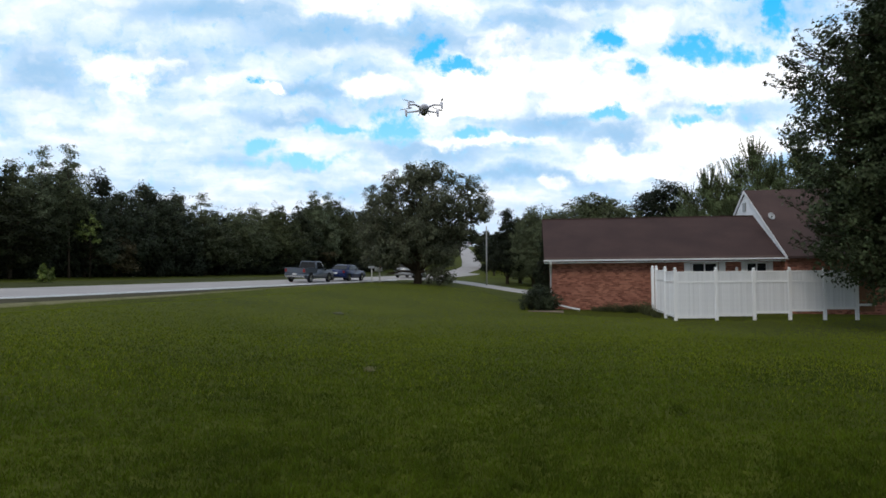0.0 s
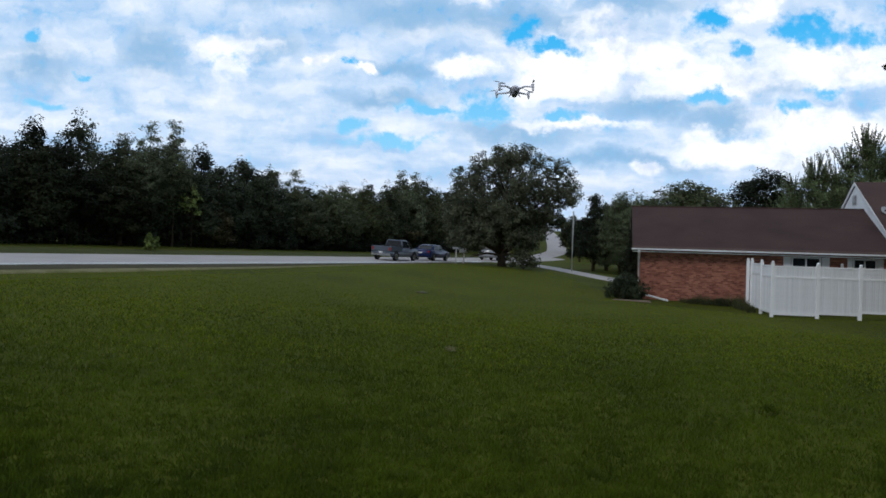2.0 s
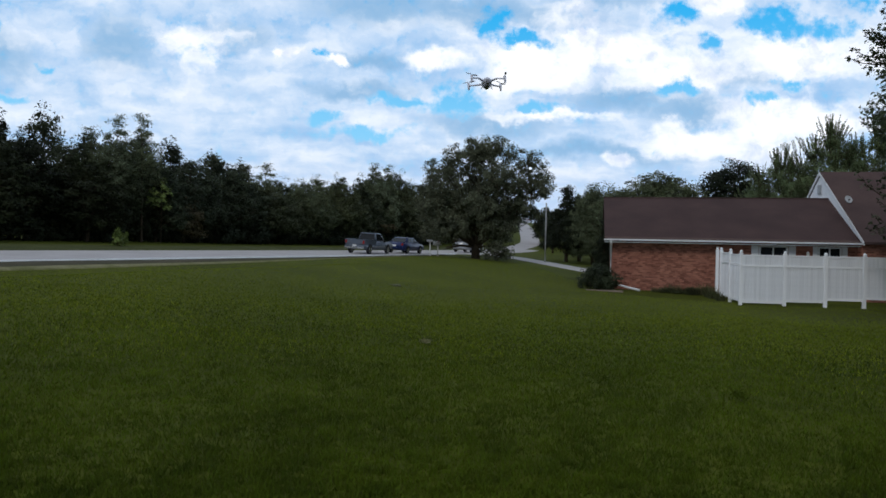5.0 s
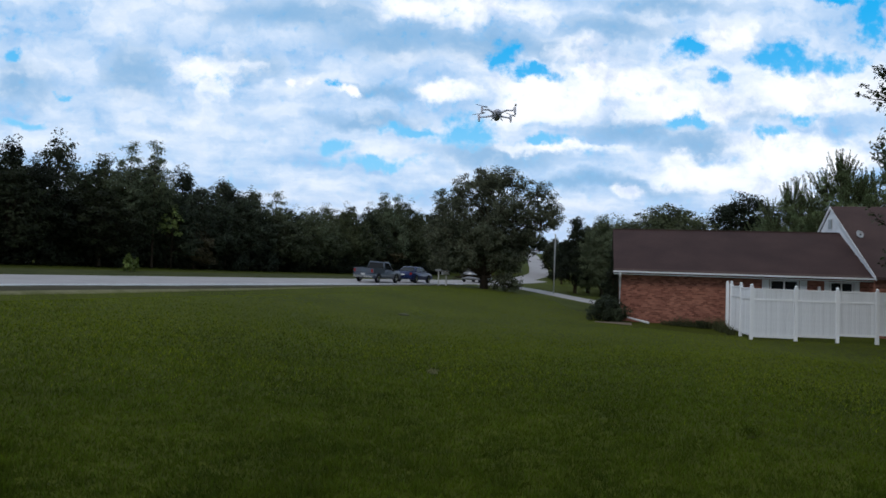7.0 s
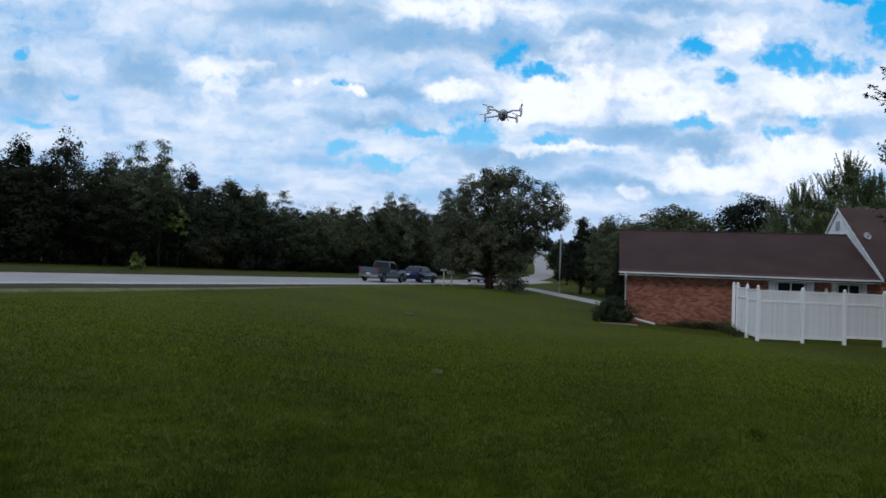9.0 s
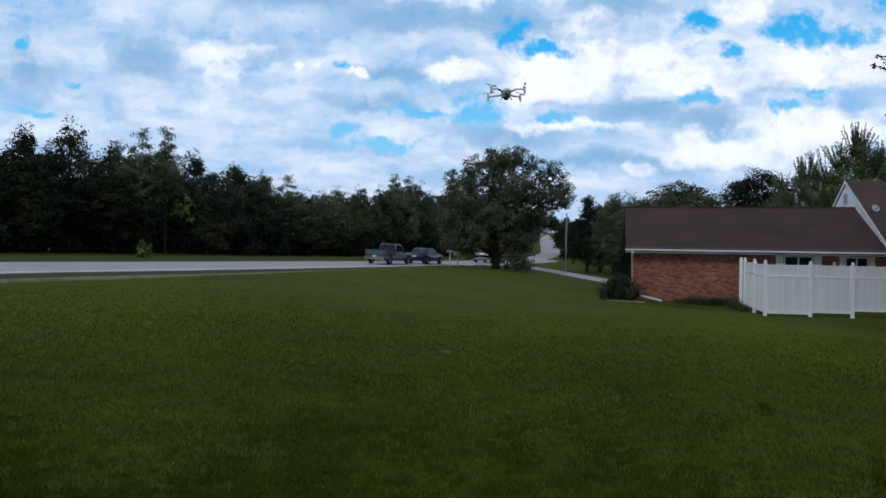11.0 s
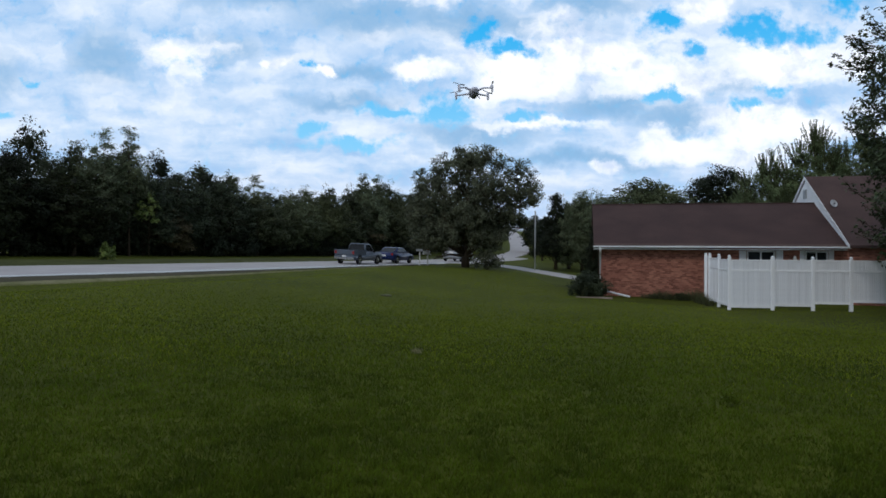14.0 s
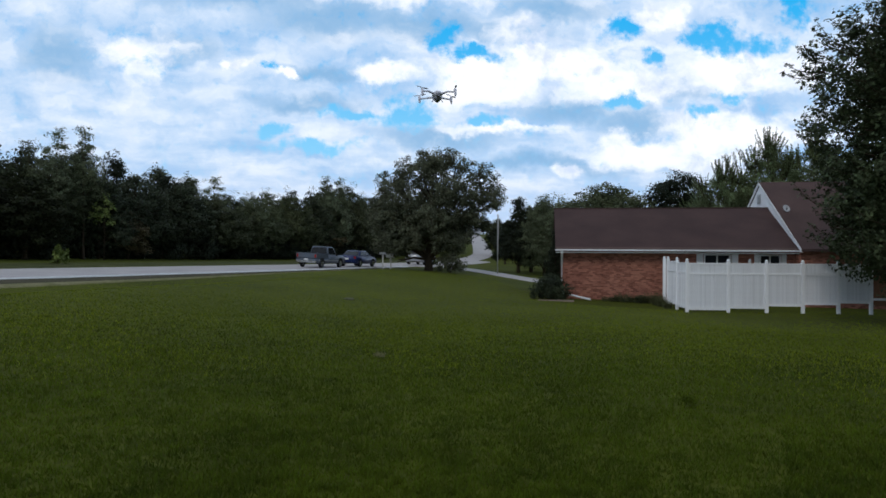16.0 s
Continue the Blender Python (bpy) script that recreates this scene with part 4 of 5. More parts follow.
tagged(edging, "grey stone edging round the garden bush", "edging")


def tuft(name, label, seed, blades, high, wide, x, y):
    """Long uncut grass in a clump, each blade a bent strip."""
    rng = np.random.default_rng(seed)
    a, d = rng.uniform(0, 6.283, blades), wide * np.sqrt(rng.random(blades))
    px, py = d * np.cos(a), d * np.sin(a) * 0.6
    h = high * rng.uniform(0.35, 1.0, blades) * (1 - 0.4 * d / wide)
    lean = rng.normal(size=(blades, 2)) * 0.30 * h[:, None] + np.stack([px, py], -1) * 0.3
    b, w = rng.uniform(0, 6.283, blades), 0.008 * rng.uniform(0.6, 1.4, blades)
    dx, dy = np.cos(b) * w, np.sin(b) * w
    z = height(x + px, y + py) - ground_z(x, y) - 0.01
    v = np.stack([np.stack([px - dx, py - dy, z], -1), np.stack([px + dx, py + dy, z], -1),
                  np.stack([px + dx * 0.8 + lean[:, 0] * 0.4, py + dy * 0.8 + lean[:, 1] * 0.4, z + h * 0.6], -1), np.stack([px - dx * 0.8 + lean[:, 0] * 0.4, py - dy * 0.8 + lean[:, 1] * 0.4, z + h * 0.6], -1),
                  np.stack([px + lean[:, 0], py + lean[:, 1], z + h], -1)], 1)
    i = np.arange(blades)[:, None] * 5
    f = np.vstack([i + (0, 1, 2), i + (0, 2, 3), i + (3, 2, 4)])
    ob = fast(name, v.reshape(-1, 3), f, M["tall"])
    ob.matrix_world = pose(x, y, ground_z(x, y))
    return tagged(ob, label, "tall grass")


for n, (l, d, h, w) in enumerate(((2.6, -0.1, 0.42, 0.4), (3.2, -0.1, 0.70, 0.45), (3.9, -0.1, 0.55, 0.5), (4.5, -0.3, 0.80, 0.45), (4.75, -1.0, 0.90, 0.30), (4.80, -1.6, 0.65, 0.25), (4.92, -2.4, 0.55, 0.2))):
    q = HOUSE @ Vector((l, d, 0))
    tuft("tall_grass", "uncut dark grass against the brick wall" if n < 4 else "uncut weedy grass at the foot of the fence", 200 + n, 260, h, w, q.x, q.y)

# ---- the fence ----
FENCE = Matrix.Translation((12.72, 27.95, 0)) @ Matrix.Rotation(radians(-9.5), 4, "Z")
fence = empty("fence", FENCE)
tagged(fence, "white vinyl privacy fence with ball-topped posts", "fence")
POSTS = (0.0, 1.70, 3.26, 4.72, 6.14, 7.44)  # along the front
SIDE, TOPZ = 1.62, 1.84


def fence_meshes():
    bm = bmesh.new()
    box(bm, -0.062, -0.062, -0.45, 0.062, 0.062, 1.90, bevel=0.008)
    post = bm
    bm = bmesh.new()
    box(bm, -0.075, -0.075, 1.90, 0.075, 0.075, 1.93, bevel=0.008)
    box(bm, -0.05, -0.05, 1.93, 0.05, 0.05, 1.955)
    r = bmesh.ops.create_uvsphere(bm, u_segments=10, v_segments=7, radius=0.062)
    bmesh.ops.translate(bm, vec=(0, 0, 2.0), verts=r["verts"])
    return post, bm


def mesh_of(name, bm, mat):
    me = bpy.data.meshes.new(name)
    bm.to_mesh(me)
    bm.free()
    me.materials.append(mat)
    return me


def child(name, me, parent, m):
    ob = new(name, me)
    ob.parent = parent
    ob.matrix_basis = m
    return ob


post_bm, cap_bm = fence_meshes()
post_me, cap_me = mesh_of("post", post_bm, M["vinyl"]), mesh_of("finial", cap_bm, M["vinyl"])
NB = 17


def fence_panel(width, m, low):
    """A section between two posts: rails, close boards below and narrow pickets above; low is its lower edge."""
    panel = empty("panel")
    panel.parent = fence
    panel.matrix_basis = m
    w = width - 0.124
    for a, b in ((low - 0.02, low + 0.08), (1.35, 1.43), (TOPZ - 0.06, TOPZ)):
        part("rail", one_box(-w / 2, -0.032, a, w / 2, 0.032, b, bevel=0.006), M["vinyl"], panel)
    board = mesh_of("board", one_box(-w / NB / 2 + 0.009, -0.018, low + 0.06, w / NB / 2 - 0.009, 0.018, 1.36, bevel=0.010), M["board"])
    picket = mesh_of("picket", one_box(-w / 34 + 0.008, -0.014, 1.42, w / 34 - 0.008, 0.014, TOPZ - 0.05, bevel=0.006), M["board"])
    for k in range(NB):
        child("board", board, panel, pose(-w / 2 + w * (k + 0.5) / NB, 0, 0))
    for k in range(17):
        child("picket", picket, panel, pose(-w / 2 + w * (k + 0.5) / 17, 0, 0))
    # an added sheet behind the boards, so that their gaps show as shaded lines
    part("backing", one_box(-w / 2, 0.040, low + 0.05, w / 2, 0.052, TOPZ - 0.05), M["board"], panel)


spots = [pose(x, 0, -0.02 * min(i, 2)) for i, x in enumerate(POSTS)] + [pose(0, i * SIDE, 0.05 * i, 0, 0, 90) for i in (1, 2)] + [pose(-0.16, 2 * SIDE + 0.05, 0.1, 0, 0, 90)]
for m in spots:
    p = child("post", post_me, fence, m)
    child("finial", cap_me, p, Matrix.Identity(4))
for i, (a, b) in enumerate(zip(POSTS, POSTS[1:])):
    fence_panel(b - a, pose((a + b) / 2, 0, 0.03), (-0.13, -0.05, 0.06, 0.14, 0.22)[i])
for i in (0, 1):
    fence_panel(SIDE, pose(0, (i + 0.5) * SIDE, 0.05 + 0.05 * i, 0, 0, -90), -0.10)

# a brown timber screen beyond the fence's end
screen = empty("timber_gate", FENCE @ pose(POSTS[-1] + 0.35, 1.2, 0))
tagged(screen, "brown timber gate beyond the white fence", "gate")
for k in range(6):
    part("board", one_box(k * 0.17, -0.015, 0.05, k * 0.17 + 0.16, 0.015, 1.7), M["timber"], screen)
part("rail", one_box(0, -0.05, 0.3, 1.02, -0.017, 0.4), M["white"], screen)
part("rail", one_box(0, -0.05, 1.35, 1.02, -0.017, 1.45), M["timber"], screen)

# small things in the lawn
lawn_weed = tree("lawn_weed", "low dark broad-leaved weed in the lawn", 63, 0.12, 0.5, 0.0, 6, 40, 8, 0.04, "blade", 0.006, clump_r=0.07)
lawn_weed["category"] = "weed"
plant(lawn_weed, 4.0, 8.7, ground_z(4.0, 8.7) + 0.07, 0.0, 0.55, copy=False)
dry_weed = tree("dry_weed", "flattened dead straw-coloured weed in the lawn", 64, 0.12, 0.5, 0.0, 6, 30, 8, 0.05, "dry", 0.006, clump_r=0.07)
dry_weed["category"] = "weed"
plant(dry_weed, -0.1, 13.2, ground_z(-0.1, 13.2) + 0.05, 1.1, 0.45, copy=False)
x, y = -1.4, 26.2
bm = bmesh.new()
r = bmesh.ops.create_icosphere(bm, subdivisions=3, radius=0.5)
for v in bm.verts:
    v.co *= 1 + 0.25 * noise.noise(v.co * 5)
bmesh.ops.transform(bm, matrix=Matrix.Diagonal((0.42, 0.36, 0.14, 1)), verts=bm.verts)
mound = part("earth_mound", bm, M["earth"])
mound.matrix_world = pose(x, y, ground_z(x, y) + 0.015)
tagged(mound, "small grey-brown heap of bare earth in the lawn", "mound")

# ---- by the road ----
x, y = 9.9, 60.0
pole = empty("utility_pole", pose(x, y, ground_z(x, y)))
tagged(pole, "weathered grey wooden utility pole beside the driveway", "pole")
bm = bmesh.new()
tube(bm, [(0, 0, -0.5), (0, 0, 2.5), (0.02, 0, 5.2)], [0.068, 0.064, 0.056], 10)
part("shaft", bm, M["pole"], pole)
bm = bmesh.new()
tube(bm, [(0, 0, 5.2), (0, 0, 5.28)], [0.066, 0.05], 10)
part("cap", bm, M["metal"], pole)


def arch(bm, w, h, d):
    """A box with a rounded top, open to nothing, w wide, h high, d deep."""
    pts = [(-w / 2, 0)] + [(-w / 2 * math.cos(a), h - w / 2 + w / 2 * math.sin(a)) for a in (math.pi * k / 8 for k in range(9))] + [(w / 2, 0)]
    f0, f1 = [bm.verts.new((x, -d / 2, z)) for x, z in pts], [bm.verts.new((x, d / 2, z)) for x, z in pts]
    bm.faces.new(f0)
    bm.faces.new(f1[::-1])
    for i in range(len(pts)):
        bm.faces.new((f0[i], f1[i], f1[(i + 1) % len(pts)], f0[(i + 1) % len(pts)]))
    bmesh.ops.recalc_face_normals(bm, faces=bm.faces[:])


x, y = on_road(30.8, 4.6)
mailbox = empty("mailbox", pose(x, y, ground_z(x, y), 0, 0, -70))
tagged(mailbox, "white mailbox on a wooden post beside the road", "mailbox")
part("post", one_box(-0.05, -0.05, -0.3, 0.05, 0.05, 1.0, bevel=0.008), M["pole"], mailbox)
part("arm", one_box(-0.05, -0.42, 0.88, 0.05, 0.30, 0.96), M["pole"], mailbox)
bm = bmesh.new()
arch(bm, 0.24, 0.30, 0.55)
bmesh.ops.translate(bm, vec=(0, -0.1, 0.962), verts=bm.verts)
part("box", bm, M["white"], mailbox)
part("flag", one_box(0.124, -0.05, 1.10, 0.132, 0.0, 1.32), M["red_lens"], mailbox)
x, y = on_road(29.1, 4.6)
paper_box = empty("newspaper_box", pose(x, y, ground_z(x, y), 0, 0, -70))
tagged(paper_box, "grey newspaper box on a thin post beside the mailbox", "newspaper box")
part("post", one_box(-0.04, -0.04, -0.3, 0.04, 0.04, 1.15, bevel=0.006), M["pole"], paper_box)
bm = bmesh.new()
box(bm, -0.10, -0.28, 1.152, 0.10, 0.22, 1.32, bevel=0.02)
part("tray", bm, M["metal"], paper_box)

x, y = on_road(42.5, -6.0)
hydrant = empty("fire_hydrant", pose(x, y, ground_z(x, y)))
tagged(hydrant, "faded red and white fire hydrant at the wood's edge", "hydrant")
bm = bmesh.new()
tube(bm, [(0, 0, -0.1), (0, 0, 0.08), (0, 0, 0.09), (0, 0, 0.55), (0, 0, 0.56), (0, 0, 0.6)], [0.17, 0.17, 0.12, 0.12, 0.16, 0.16], 12)
part("barrel", bm, M["white"], hydrant)
bm = bmesh.new()
tube(bm, [(0, 0, 0.6), (0, 0, 0.70), (0, 0, 0.76), (0, 0, 0.80)], [0.14, 0.11, 0.04, 0.03], 12)
part("bonnet", bm, M["hydrant"], hydrant)
bm = bmesh.new()
tube(bm, [(-0.2, 0, 0.42), (0.2, 0, 0.42)], [0.06, 0.06], 10)
part("nozzle", bm, M["hydrant"], hydrant)


# ---- vehicles ----
def vehicle(name, label, m, paint, outline, cabin, width, wheels, wheel_r, glass, tail, bed=None):
    """A car: lower body and cabin drawn out from their side outlines (length and height), rounded, with wheels, panes and lamps. It heads along +x."""
    car = empty(name, m)
    tagged(car, label, "car" if bed is None else "pickup truck")

    def drawn(pts, half, taper, bevel):
        bm = bmesh.new()
        zs = [z for _, z in pts]
        lo, hi = min(zs), max(zs)
        sides = []
        for sg in (-1, 1):
            sides.append([bm.verts.new((x, sg * (half - taper * (z - lo) / (hi - lo)), z)) for x, z in pts])
        bm.faces.new(sides[0])
        bm.faces.new(sides[1][::-1])
        for i in range(len(pts)):
            j = (i + 1) % len(pts)
            bm.faces.new((sides[0][i], sides[1][i], sides[1][j], sides[0][j]))
        bmesh.ops.recalc_face_normals(bm, faces=bm.faces[:])
        bmesh.ops.bevel(bm, geom=bm.edges[:], offset=bevel, segments=2, affect="EDGES")
        for f in bm.faces:
            f.smooth = True
        return bm

    body = part("body", drawn(outline, width / 2, 0.06, 0.05), paint, car)
    top = part("cabin", drawn(cabin, width / 2 - 0.09, 0.16, 0.05), paint, car)
    for x0, x1, z0, z1, lean0, lean1 in glass:
        for sg in (-1, 1):
            bm = bmesh.new()
            q = [(x0, z0), (x1, z0), (x1 - lean1, z1), (x0 + lean0, z1)]
            lo, hi = min(z for _, z in cabin), max(z for _, z in cabin)
            a = [bm.verts.new((x, sg * (width / 2 - 0.09 - 0.16 * (z - lo) / (hi - lo) + 0.006), z)) for x, z in q]
            b = [bm.verts.new((v.co.x, v.co.y - sg * 0.02, v.co.z)) for v in a]
            bm.faces.new(a)
            bm.faces.new(b)
            for i in range(4):
                bm.faces.new((a[i], a[(i + 1) % 4], b[(i + 1) % 4], b[i]))
            bmesh.ops.recalc_face_normals(bm, faces=bm.faces[:])
            part("side_window", bm, M["gloss_dark"], top)
    # rear and front screens lie on the slanting ends of the cabin
    lo, hi = min(z for _, z in cabin), max(z for _, z in cabin)
    back = sorted(cabin)[:2]
    front = sorted(cabin)[-2:]
    for nm, ends, sg in (("rear_window", sorted(back, key=lambda p: p[1]), -1), ("windscreen", sorted(front, key=lambda p: p[1]), 1)):
        (xa, za), (xb, zb) = ends
        bm = bmesh.new()
        pts = []
        for k in (0.14, 0.88):
            x, z = xa + (xb - xa) * k + sg * 0.008, za + (zb - za) * k
            half = width / 2 - 0.09 - 0.16 * (z - lo) / (hi - lo) - 0.10
            pts.append((x, half, z))
        a = [bm.verts.new((pts[0][0], -pts[0][1], pts[0][2])), bm.verts.new((pts[0][0], pts[0][1], pts[0][2])), bm.verts.new((pts[1][0], pts[1][1], pts[1][2])), bm.verts.new((pts[1][0], -pts[1][1], pts[1][2]))]
        b = [bm.verts.new((v.co.x - sg * 0.03, v.co.y, v.co.z)) for v in a]
        bm.faces.new(a)
        bm.faces.new(b)
        for i in range(4):
            bm.faces.new((a[i], a[(i + 1) % 4], b[(i + 1) % 4], b[i]))
        bmesh.ops.recalc_face_normals(bm, faces=bm.faces[:])
        part(nm, bm, M["gloss_dark"], top)
    for wx in wheels:
        for sg in (-1, 1):
            # solid black half disc, painting the shaded hollow of the wheel arch
            bm = bmesh.new()
            arc = [(wx + wheel_r * 1.22 * math.cos(a), wheel_r + wheel_r * 1.22 * math.sin(a)) for a in (math.pi * (k / 12 * 1.1 - 0.05) for k in range(13))]
            inner, outer = ([bm.verts.new((x, sg * (width / 2 - q), z)) for x, z in arc] for q in (0.3, -0.004))
            bm.faces.new(inner)
            bm.faces.new(outer)
            for k in range(13):
                bm.faces.new((inner[k], inner[(k + 1) % 13], outer[(k + 1) % 13], outer[k]))
            bmesh.ops.recalc_face_normals(bm, faces=bm.faces[:])
            part("wheel_arch", bm, M["black"], body)
            wheel = empty("wheel")
            wheel.parent = car
            wheel.location = (wx, sg * (width / 2 - 0.10), wheel_r)
            bm = bmesh.new()
            tube(bm, [(0, -0.11, 0), (0, -0.09, 0), (0, 0.09, 0), (0, 0.11, 0)], [wheel_r * 0.9, wheel_r, wheel_r, wheel_r * 0.9], 20)
            part("tyre", bm, M["black"], wheel)
            bm = bmesh.new()
            tube(bm, [(0, -0.116, 0), (0, 0.116, 0)], [wheel_r * 0.62, wheel_r * 0.62], 16)
            part("rim", bm, M["chrome"], wheel)
    x0 = min(x for x, _ in outline)
    x1 = max(x for x, _ in outline)
    for sg in (-1, 1):
        part("tail_light", one_box(x0 - 0.012, sg * (width / 2 - 0.16) - 0.09, tail[0], x0 + 0.06, sg * (width / 2 - 0.16) + 0.09, tail[1], bevel=0.01), M["red_lens"], body)
        part("headlight", one_box(x1 - 0.10, sg * (width / 2 - 0.25) - 0.12, tail[0] - 0.1, x1 + 0.008, sg * (width / 2 - 0.25) + 0.12, tail[0] + 0.08, bevel=0.01), M["chrome"], body)
    part("bumper", one_box(x0 - 0.09, -width / 2 + 0.05, 0.42, x0 + 0.02, width / 2 - 0.05, 0.60, bevel=0.03), M["chrome"] if bed else paint, car)
    part("number_plate", one_box(x0 - 0.10, -0.16, 0.62, x0 - 0.012, 0.16, 0.76), M["white"], body)
    for sg in (-1, 1):
        part("mirror", one_box(max(x for x, _ in cabin) - 0.45, sg * (width / 2 + 0.06) - 0.07, 1.02, max(x for x, _ in cabin) - 0.33, sg * (width / 2 + 0.06) + 0.07, 1.16, bevel=0.02), M["black"], top)
        part("door_handle", one_box(-0.15, sg * (width / 2 - 0.03) - 0.015, 0.88, 0.02, sg * (width / 2 - 0.03) + 0.015, 0.92, bevel=0.006), M["black"], body)
    if bed:
        for sg in (-1, 1):
            part("side_stripe", one_box(x0 + 0.35, sg * (width / 2 - 0.01) - 0.012, 0.58, x1 - 0.3, sg * (width / 2 - 0.01) + 0.012, 0.66, bevel=0.008), M["van"], body, "silver stripe along the side")
        part("bed_floor", one_box(bed[0] + 0.08, -width / 2 + 0.16, bed[2] + 0.004, bed[1], width / 2 - 0.16, bed[2] + 0.03), M["black"], car)
        for sg in (-1, 1):
            part("bed_side", one_box(bed[0], sg * (width / 2 - 0.09) - 0.07, bed[2] + 0.002, bed[1], sg * (width / 2 - 0.09) + 0.07, bed[3], bevel=0.02), paint, car)
        part("tailgate", one_box(bed[0] - 0.01, -width / 2 + 0.165, bed[2] + 0.002, bed[0] + 0.07, width / 2 - 0.165, bed[3] - 0.005, bevel=0.015), paint, car)
    return car


HEAD = math.degrees(math.atan2(ROAD_D[1], ROAD_D[0]))


def parked(t, s):
    x, y = on_road(t, s)
    lean = math.degrees(math.atan(0.045))
    return pose(x, y, ground_z(x, y) + 0.065, 0, 0, HEAD) @ pose(0, 0, 0, lean, 0, 0)


vehicle("pickup_truck", "grey-blue pickup truck with a short cab on the road", parked(24.8, 1.4) @ Matrix.Scale(0.86, 4), M["pickup"],
        [(-2.75, 0.45), (-2.75, 0.80), (-0.55, 0.82), (-0.5, 1.12), (1.35, 1.10), (2.55, 1.02), (2.72, 0.85), (2.72, 0.45), (2.2, 0.38), (-2.2, 0.38)],
        [(-0.62, 1.08), (-0.42, 1.80), (0.55, 1.80), (1.20, 1.08)], 1.95, (-1.75, 1.75), 0.38, [(-0.40, 0.92, 1.16, 1.70, 0.04, 0.45)], (0.86, 1.12), bed=(-2.75, -0.62, 0.80, 1.22))
vehicle("sedan", "dark blue four-door sedan on the road", parked(31.2, 1.5) @ Matrix.Scale(0.92, 4), M["sedan"],
        [(-2.35, 0.42), (-2.38, 0.85), (-2.2, 0.98), (1.1, 0.96), (2.15, 0.80), (2.33, 0.62), (2.3, 0.36), (1.9, 0.28), (-1.9, 0.28)],
        [(-1.95, 0.94), (-1.0, 1.42), (0.25, 1.43), (1.15, 0.93)], 1.8, (-1.4, 1.42), 0.33, [(-1.40, -0.25, 1.0, 1.36, 0.48, 0.0), (-0.19, 0.82, 1.0, 1.36, 0.0, 0.50)], (0.72, 0.90))
minivan = vehicle("minivan", "silver minivan on the road behind the oak", parked(47.6, 1.5), M["van"],
        [(-2.45, 0.42), (-2.48, 0.95), (-2.4, 1.06), (1.2, 1.04), (2.2, 0.86), (2.42, 0.66), (2.38, 0.38), (2.0, 0.28), (-2.0, 0.28)],
        [(-2.42, 1.02), (-2.15, 1.74), (0.35, 1.76), (1.45, 1.02)], 1.95, (-1.5, 1.5), 0.35, [(-2.1, -0.75, 1.1, 1.64, 0.15, 0.0), (-0.68, 0.10, 1.1, 1.64, 0.0, 0.0), (0.17, 1.12, 1.1, 1.64, 0.0, 0.72)], (0.95, 1.3))
far_van = copy_thing(minivan, pose(27.3, 212, ground_z(27.3, 212) + 0.05, 0, 0, 150))
tagged(far_van, "small pale van parked up the far lane")

# ---- the drone ----
AZ, EL, FAR = radians(4.2), radians(13.4), 7.0
DRONE = pose(FAR * math.sin(AZ) * math.cos(EL), FAR * math.cos(AZ) * math.cos(EL), EYE[2] + FAR * math.sin(EL), -11, -1, 3)
drone = empty("drone", DRONE @ Matrix.Scale(0.93, 4))
tagged(drone, "silver-grey quadcopter drone hovering over the lawn", "drone")
bm = bmesh.new()
r = bmesh.ops.create_uvsphere(bm, u_segments=16, v_segments=10, radius=0.5)
bmesh.ops.transform(bm, matrix=Matrix.Diagonal((0.11, 0.21, 0.085, 1)), verts=r["verts"])
for f in bm.faces:
    f.smooth = True
part("body", bm, M["plastic"], drone)
bm = bmesh.new()
r = bmesh.ops.create_uvsphere(bm, u_segments=12, v_segments=8, radius=0.5)
bmesh.ops.transform(bm, matrix=pose(0, -0.02, -0.038) @ Matrix.Diagonal((0.075, 0.15, 0.07, 1)), verts=r["verts"])
part("battery_case", bm, M["grey_plastic"], drone, "dark grey underside")
bm = bmesh.new()
tube(bm, [(0, -0.09, -0.03), (0, -0.125, -0.035)], [0.022, 0.018], 10)
part("camera_housing", bm, M["grey_plastic"], drone)
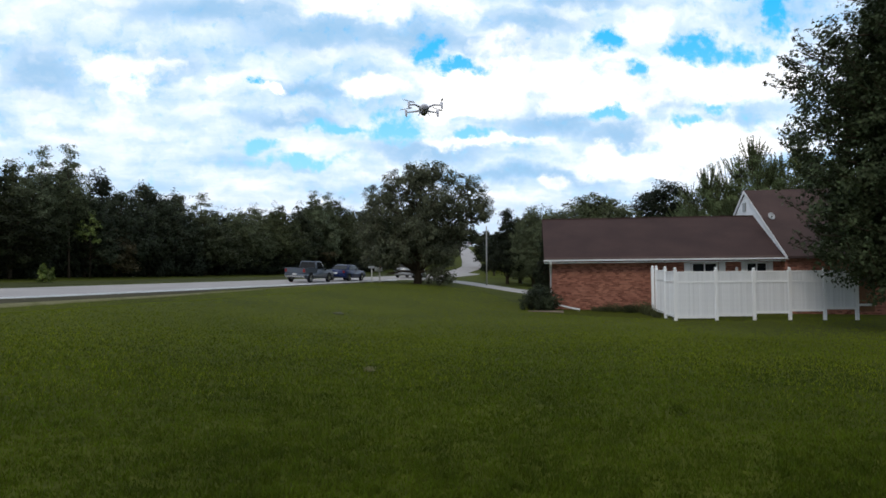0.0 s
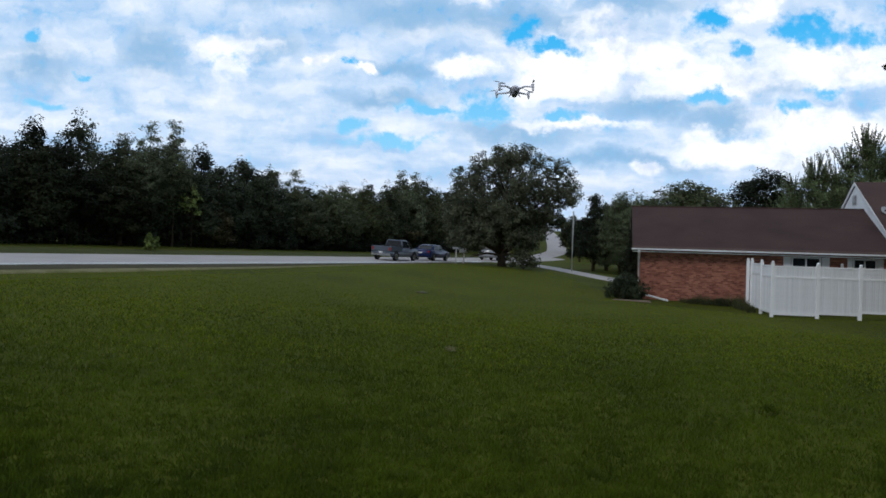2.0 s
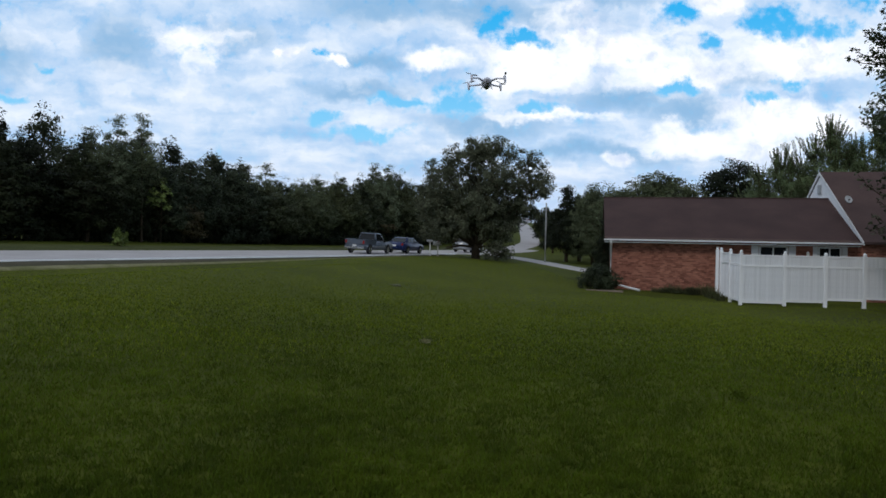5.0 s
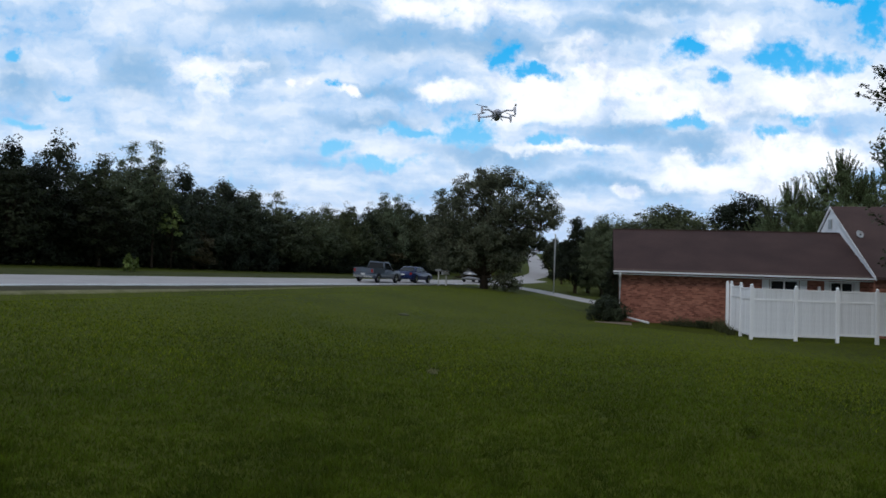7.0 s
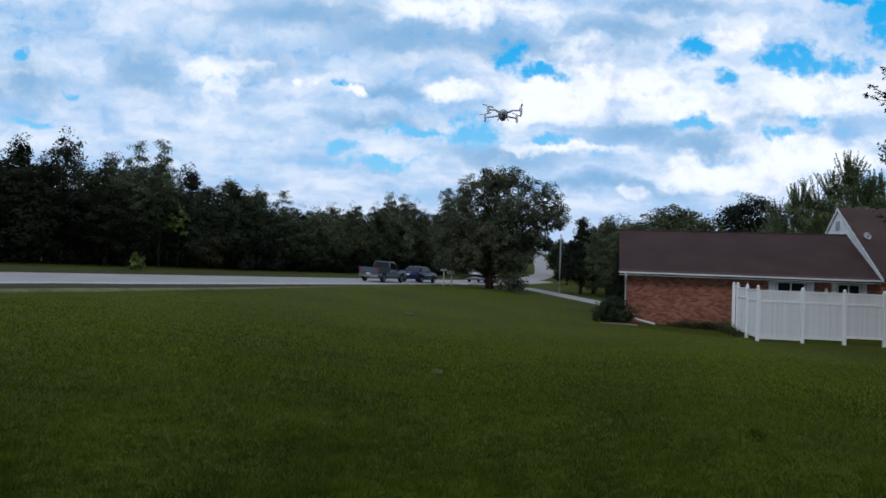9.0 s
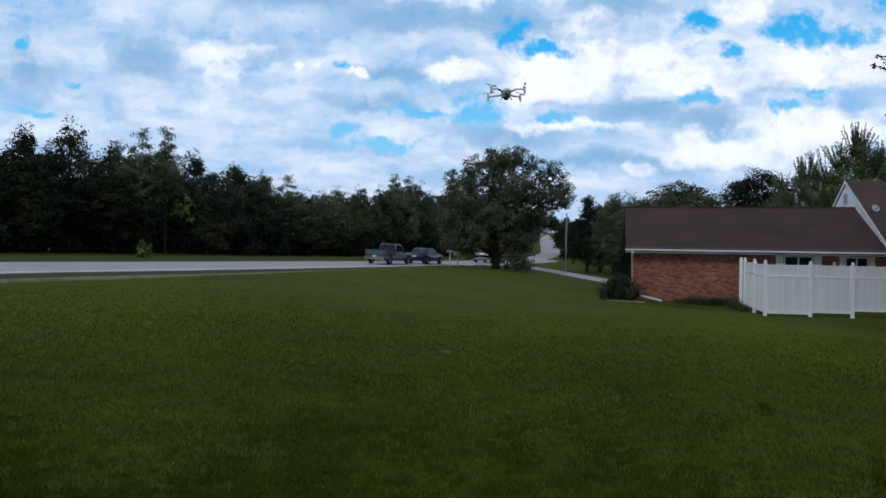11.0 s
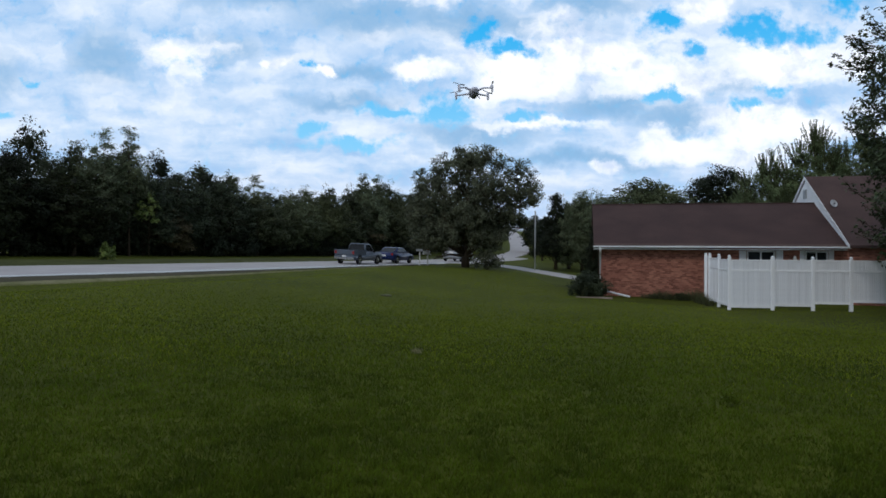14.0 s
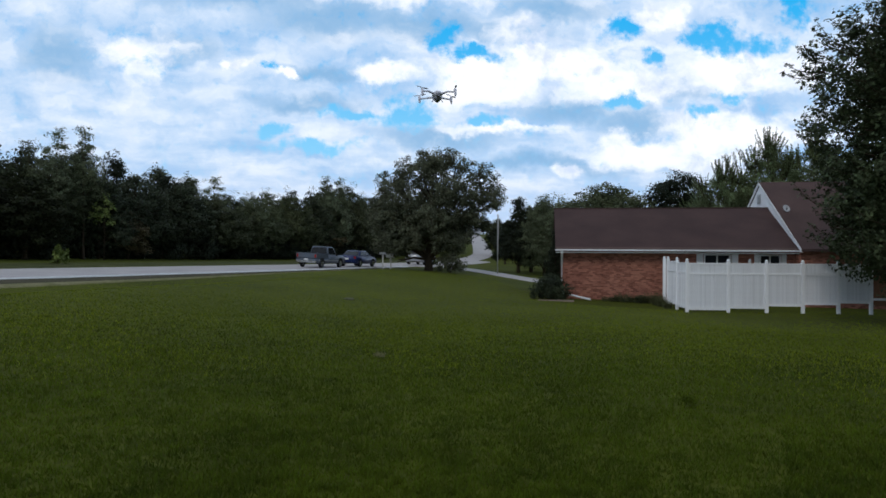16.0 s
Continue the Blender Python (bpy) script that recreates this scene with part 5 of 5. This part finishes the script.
for i, (sx, sy) in enumerate(((-1, -1), (1, -1), (-1, 1), (1, 1))):
    tip = (sx * 0.175, sy * 0.15, -0.018 if sy < 0 else 0.028)
    bm = bmesh.new()
    tube(bm, [(sx * 0.02, sy * 0.03, 0.0), (sx * 0.1, sy * 0.09, 0.012), tip], [0.014, 0.010, 0.008], 8)
    part("arm", bm, M["plastic"], drone)
    bm = bmesh.new()
    tube(bm, [(tip[0], tip[1], tip[2] - 0.05), (tip[0], tip[1], tip[2] - 0.042), (tip[0], tip[1], tip[2] - 0.01), (tip[0], tip[1], tip[2] + 0.03), (tip[0], tip[1], tip[2] + 0.035)], [0.006, 0.010, 0.014, 0.014, 0.009], 10)
    motor = part("motor_pod", bm, M["plastic"], drone)
    bm = bmesh.new()
    for sg in (-1, 1):
        a = 0.5 + i * 1.1
        c, s_ = math.cos(a) * sg, math.sin(a) * sg
        v = [bm.verts.new((tip[0] + c * d - s_ * w, tip[1] + s_ * d + c * w, tip[2] + 0.042 + h)) for d, w, h in ((0.005, -0.005, 0), (0.05, -0.011, 0.003), (0.075, -0.004, 0.002), (0.075, 0.004, 0), (0.04, 0.011, -0.002), (0.005, 0.006, 0))]
        u = [bm.verts.new((q.co.x, q.co.y, q.co.z + 0.0025)) for q in v]
        bm.faces.new(v)
        bm.faces.new(u)
        for k in range(6):
            bm.faces.new((v[k], v[(k + 1) % 6], u[(k + 1) % 6], u[k]))
    bmesh.ops.recalc_face_normals(bm, faces=bm.faces[:])
    part("propeller", bm, M["plastic"], motor)
for sx in (-1, 1):
    bm = bmesh.new()
    tube(bm, [(sx * 0.03, 0.0, -0.02), (sx * 0.06, -0.01, -0.075)], [0.006, 0.005], 6)
    part("landing_leg", bm, M["plastic"], drone)

# ---- grass ----
rng = np.random.default_rng(77)


def lumps(x, y, size, seed):
    """Smooth uneven values from 0 to 1 over the plan, in patches of that size."""
    grid = np.random.default_rng(seed).random((257, 257))
    u, v = np.asarray(x) / size % 256, np.asarray(y) / size % 256
    i, j = u.astype(int), v.astype(int)
    fu, fv = step(u - i), step(v - j)
    return (grid[i, j] * (1 - fu) + grid[i + 1, j] * fu) * (1 - fv) + (grid[i, j + 1] * (1 - fu) + grid[i + 1, j + 1] * fu) * fv


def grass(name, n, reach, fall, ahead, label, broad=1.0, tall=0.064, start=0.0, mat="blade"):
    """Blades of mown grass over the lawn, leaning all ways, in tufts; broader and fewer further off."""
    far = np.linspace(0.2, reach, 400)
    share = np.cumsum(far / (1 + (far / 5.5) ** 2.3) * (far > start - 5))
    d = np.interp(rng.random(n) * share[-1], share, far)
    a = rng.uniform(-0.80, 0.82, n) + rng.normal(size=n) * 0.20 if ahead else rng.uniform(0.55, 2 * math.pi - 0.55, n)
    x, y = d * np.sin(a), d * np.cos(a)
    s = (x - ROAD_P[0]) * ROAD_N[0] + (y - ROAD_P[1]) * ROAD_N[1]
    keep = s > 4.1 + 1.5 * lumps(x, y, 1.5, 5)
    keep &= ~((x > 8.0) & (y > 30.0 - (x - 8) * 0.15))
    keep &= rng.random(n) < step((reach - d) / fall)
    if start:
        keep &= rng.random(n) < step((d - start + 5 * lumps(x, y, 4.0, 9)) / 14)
    # tufts with bare thatch between them
    near = 1 - step((d - 5) / 8)
    keep &= rng.random(n) < 0.75 + near * (0.90 * lumps(x, y, 0.11, 6) - 0.50)
    x, y, d, near = x[keep], y[keep], d[keep], near[keep]
    n = len(x)
    patch = 0.6 * lumps(x, y, 0.35, 1) + 0.4 * lumps(x, y, 1.3, 2)
    h = tall * (1 - 0.6 * step((d - 10) / 16)) * (0.3 + 0.7 * step((reach - d) / fall)) * rng.uniform(0.45, 1.25, n) * (0.68 + 0.60 * patch) * (1 + near * (0.5 * lumps(x, y, 0.12, 6) - 0.25))
    a = rng.uniform(0, 6.283, n)
    w = (0.0035 + 0.00036 * d) * rng.uniform(0.6, 1.3, n) * broad
    lean = rng.normal(size=(n, 2)) * 0.45 * h[:, None]
    z = height(x, y) - 0.004
    dx, dy = np.cos(a) * w, np.sin(a) * w
    b0, b1 = np.stack([x - dx, y - dy, z], -1), np.stack([x + dx, y + dy, z], -1)
    t = np.stack([x + lean[:, 0], y + lean[:, 1], z + h], -1)
    v = np.stack([b0, b1, t], 1).reshape(-1, 3)
    ob = fast(name, v, np.arange(3 * n).reshape(n, 3), M[mat])
    return tagged(ob, label, "grass", kind="stuff")


grass("grass", 300000, 7.5, 4.5, True, "dense upright blades of mown lawn grass", 1.5, 0.085)
grass("grass", 620000, 36.0, 18.0, True, "short green blades of mown lawn grass")
grass("grass", 680000, 66.0, 14.0, True, "yellow-green lawn grass further off, haze in its pale colour", start=12.0, mat="hazed_blade")
grass("grass", 560000, 11.0, 4.0, False, "short mown grass of the open side lawn", 1.6, 0.080)
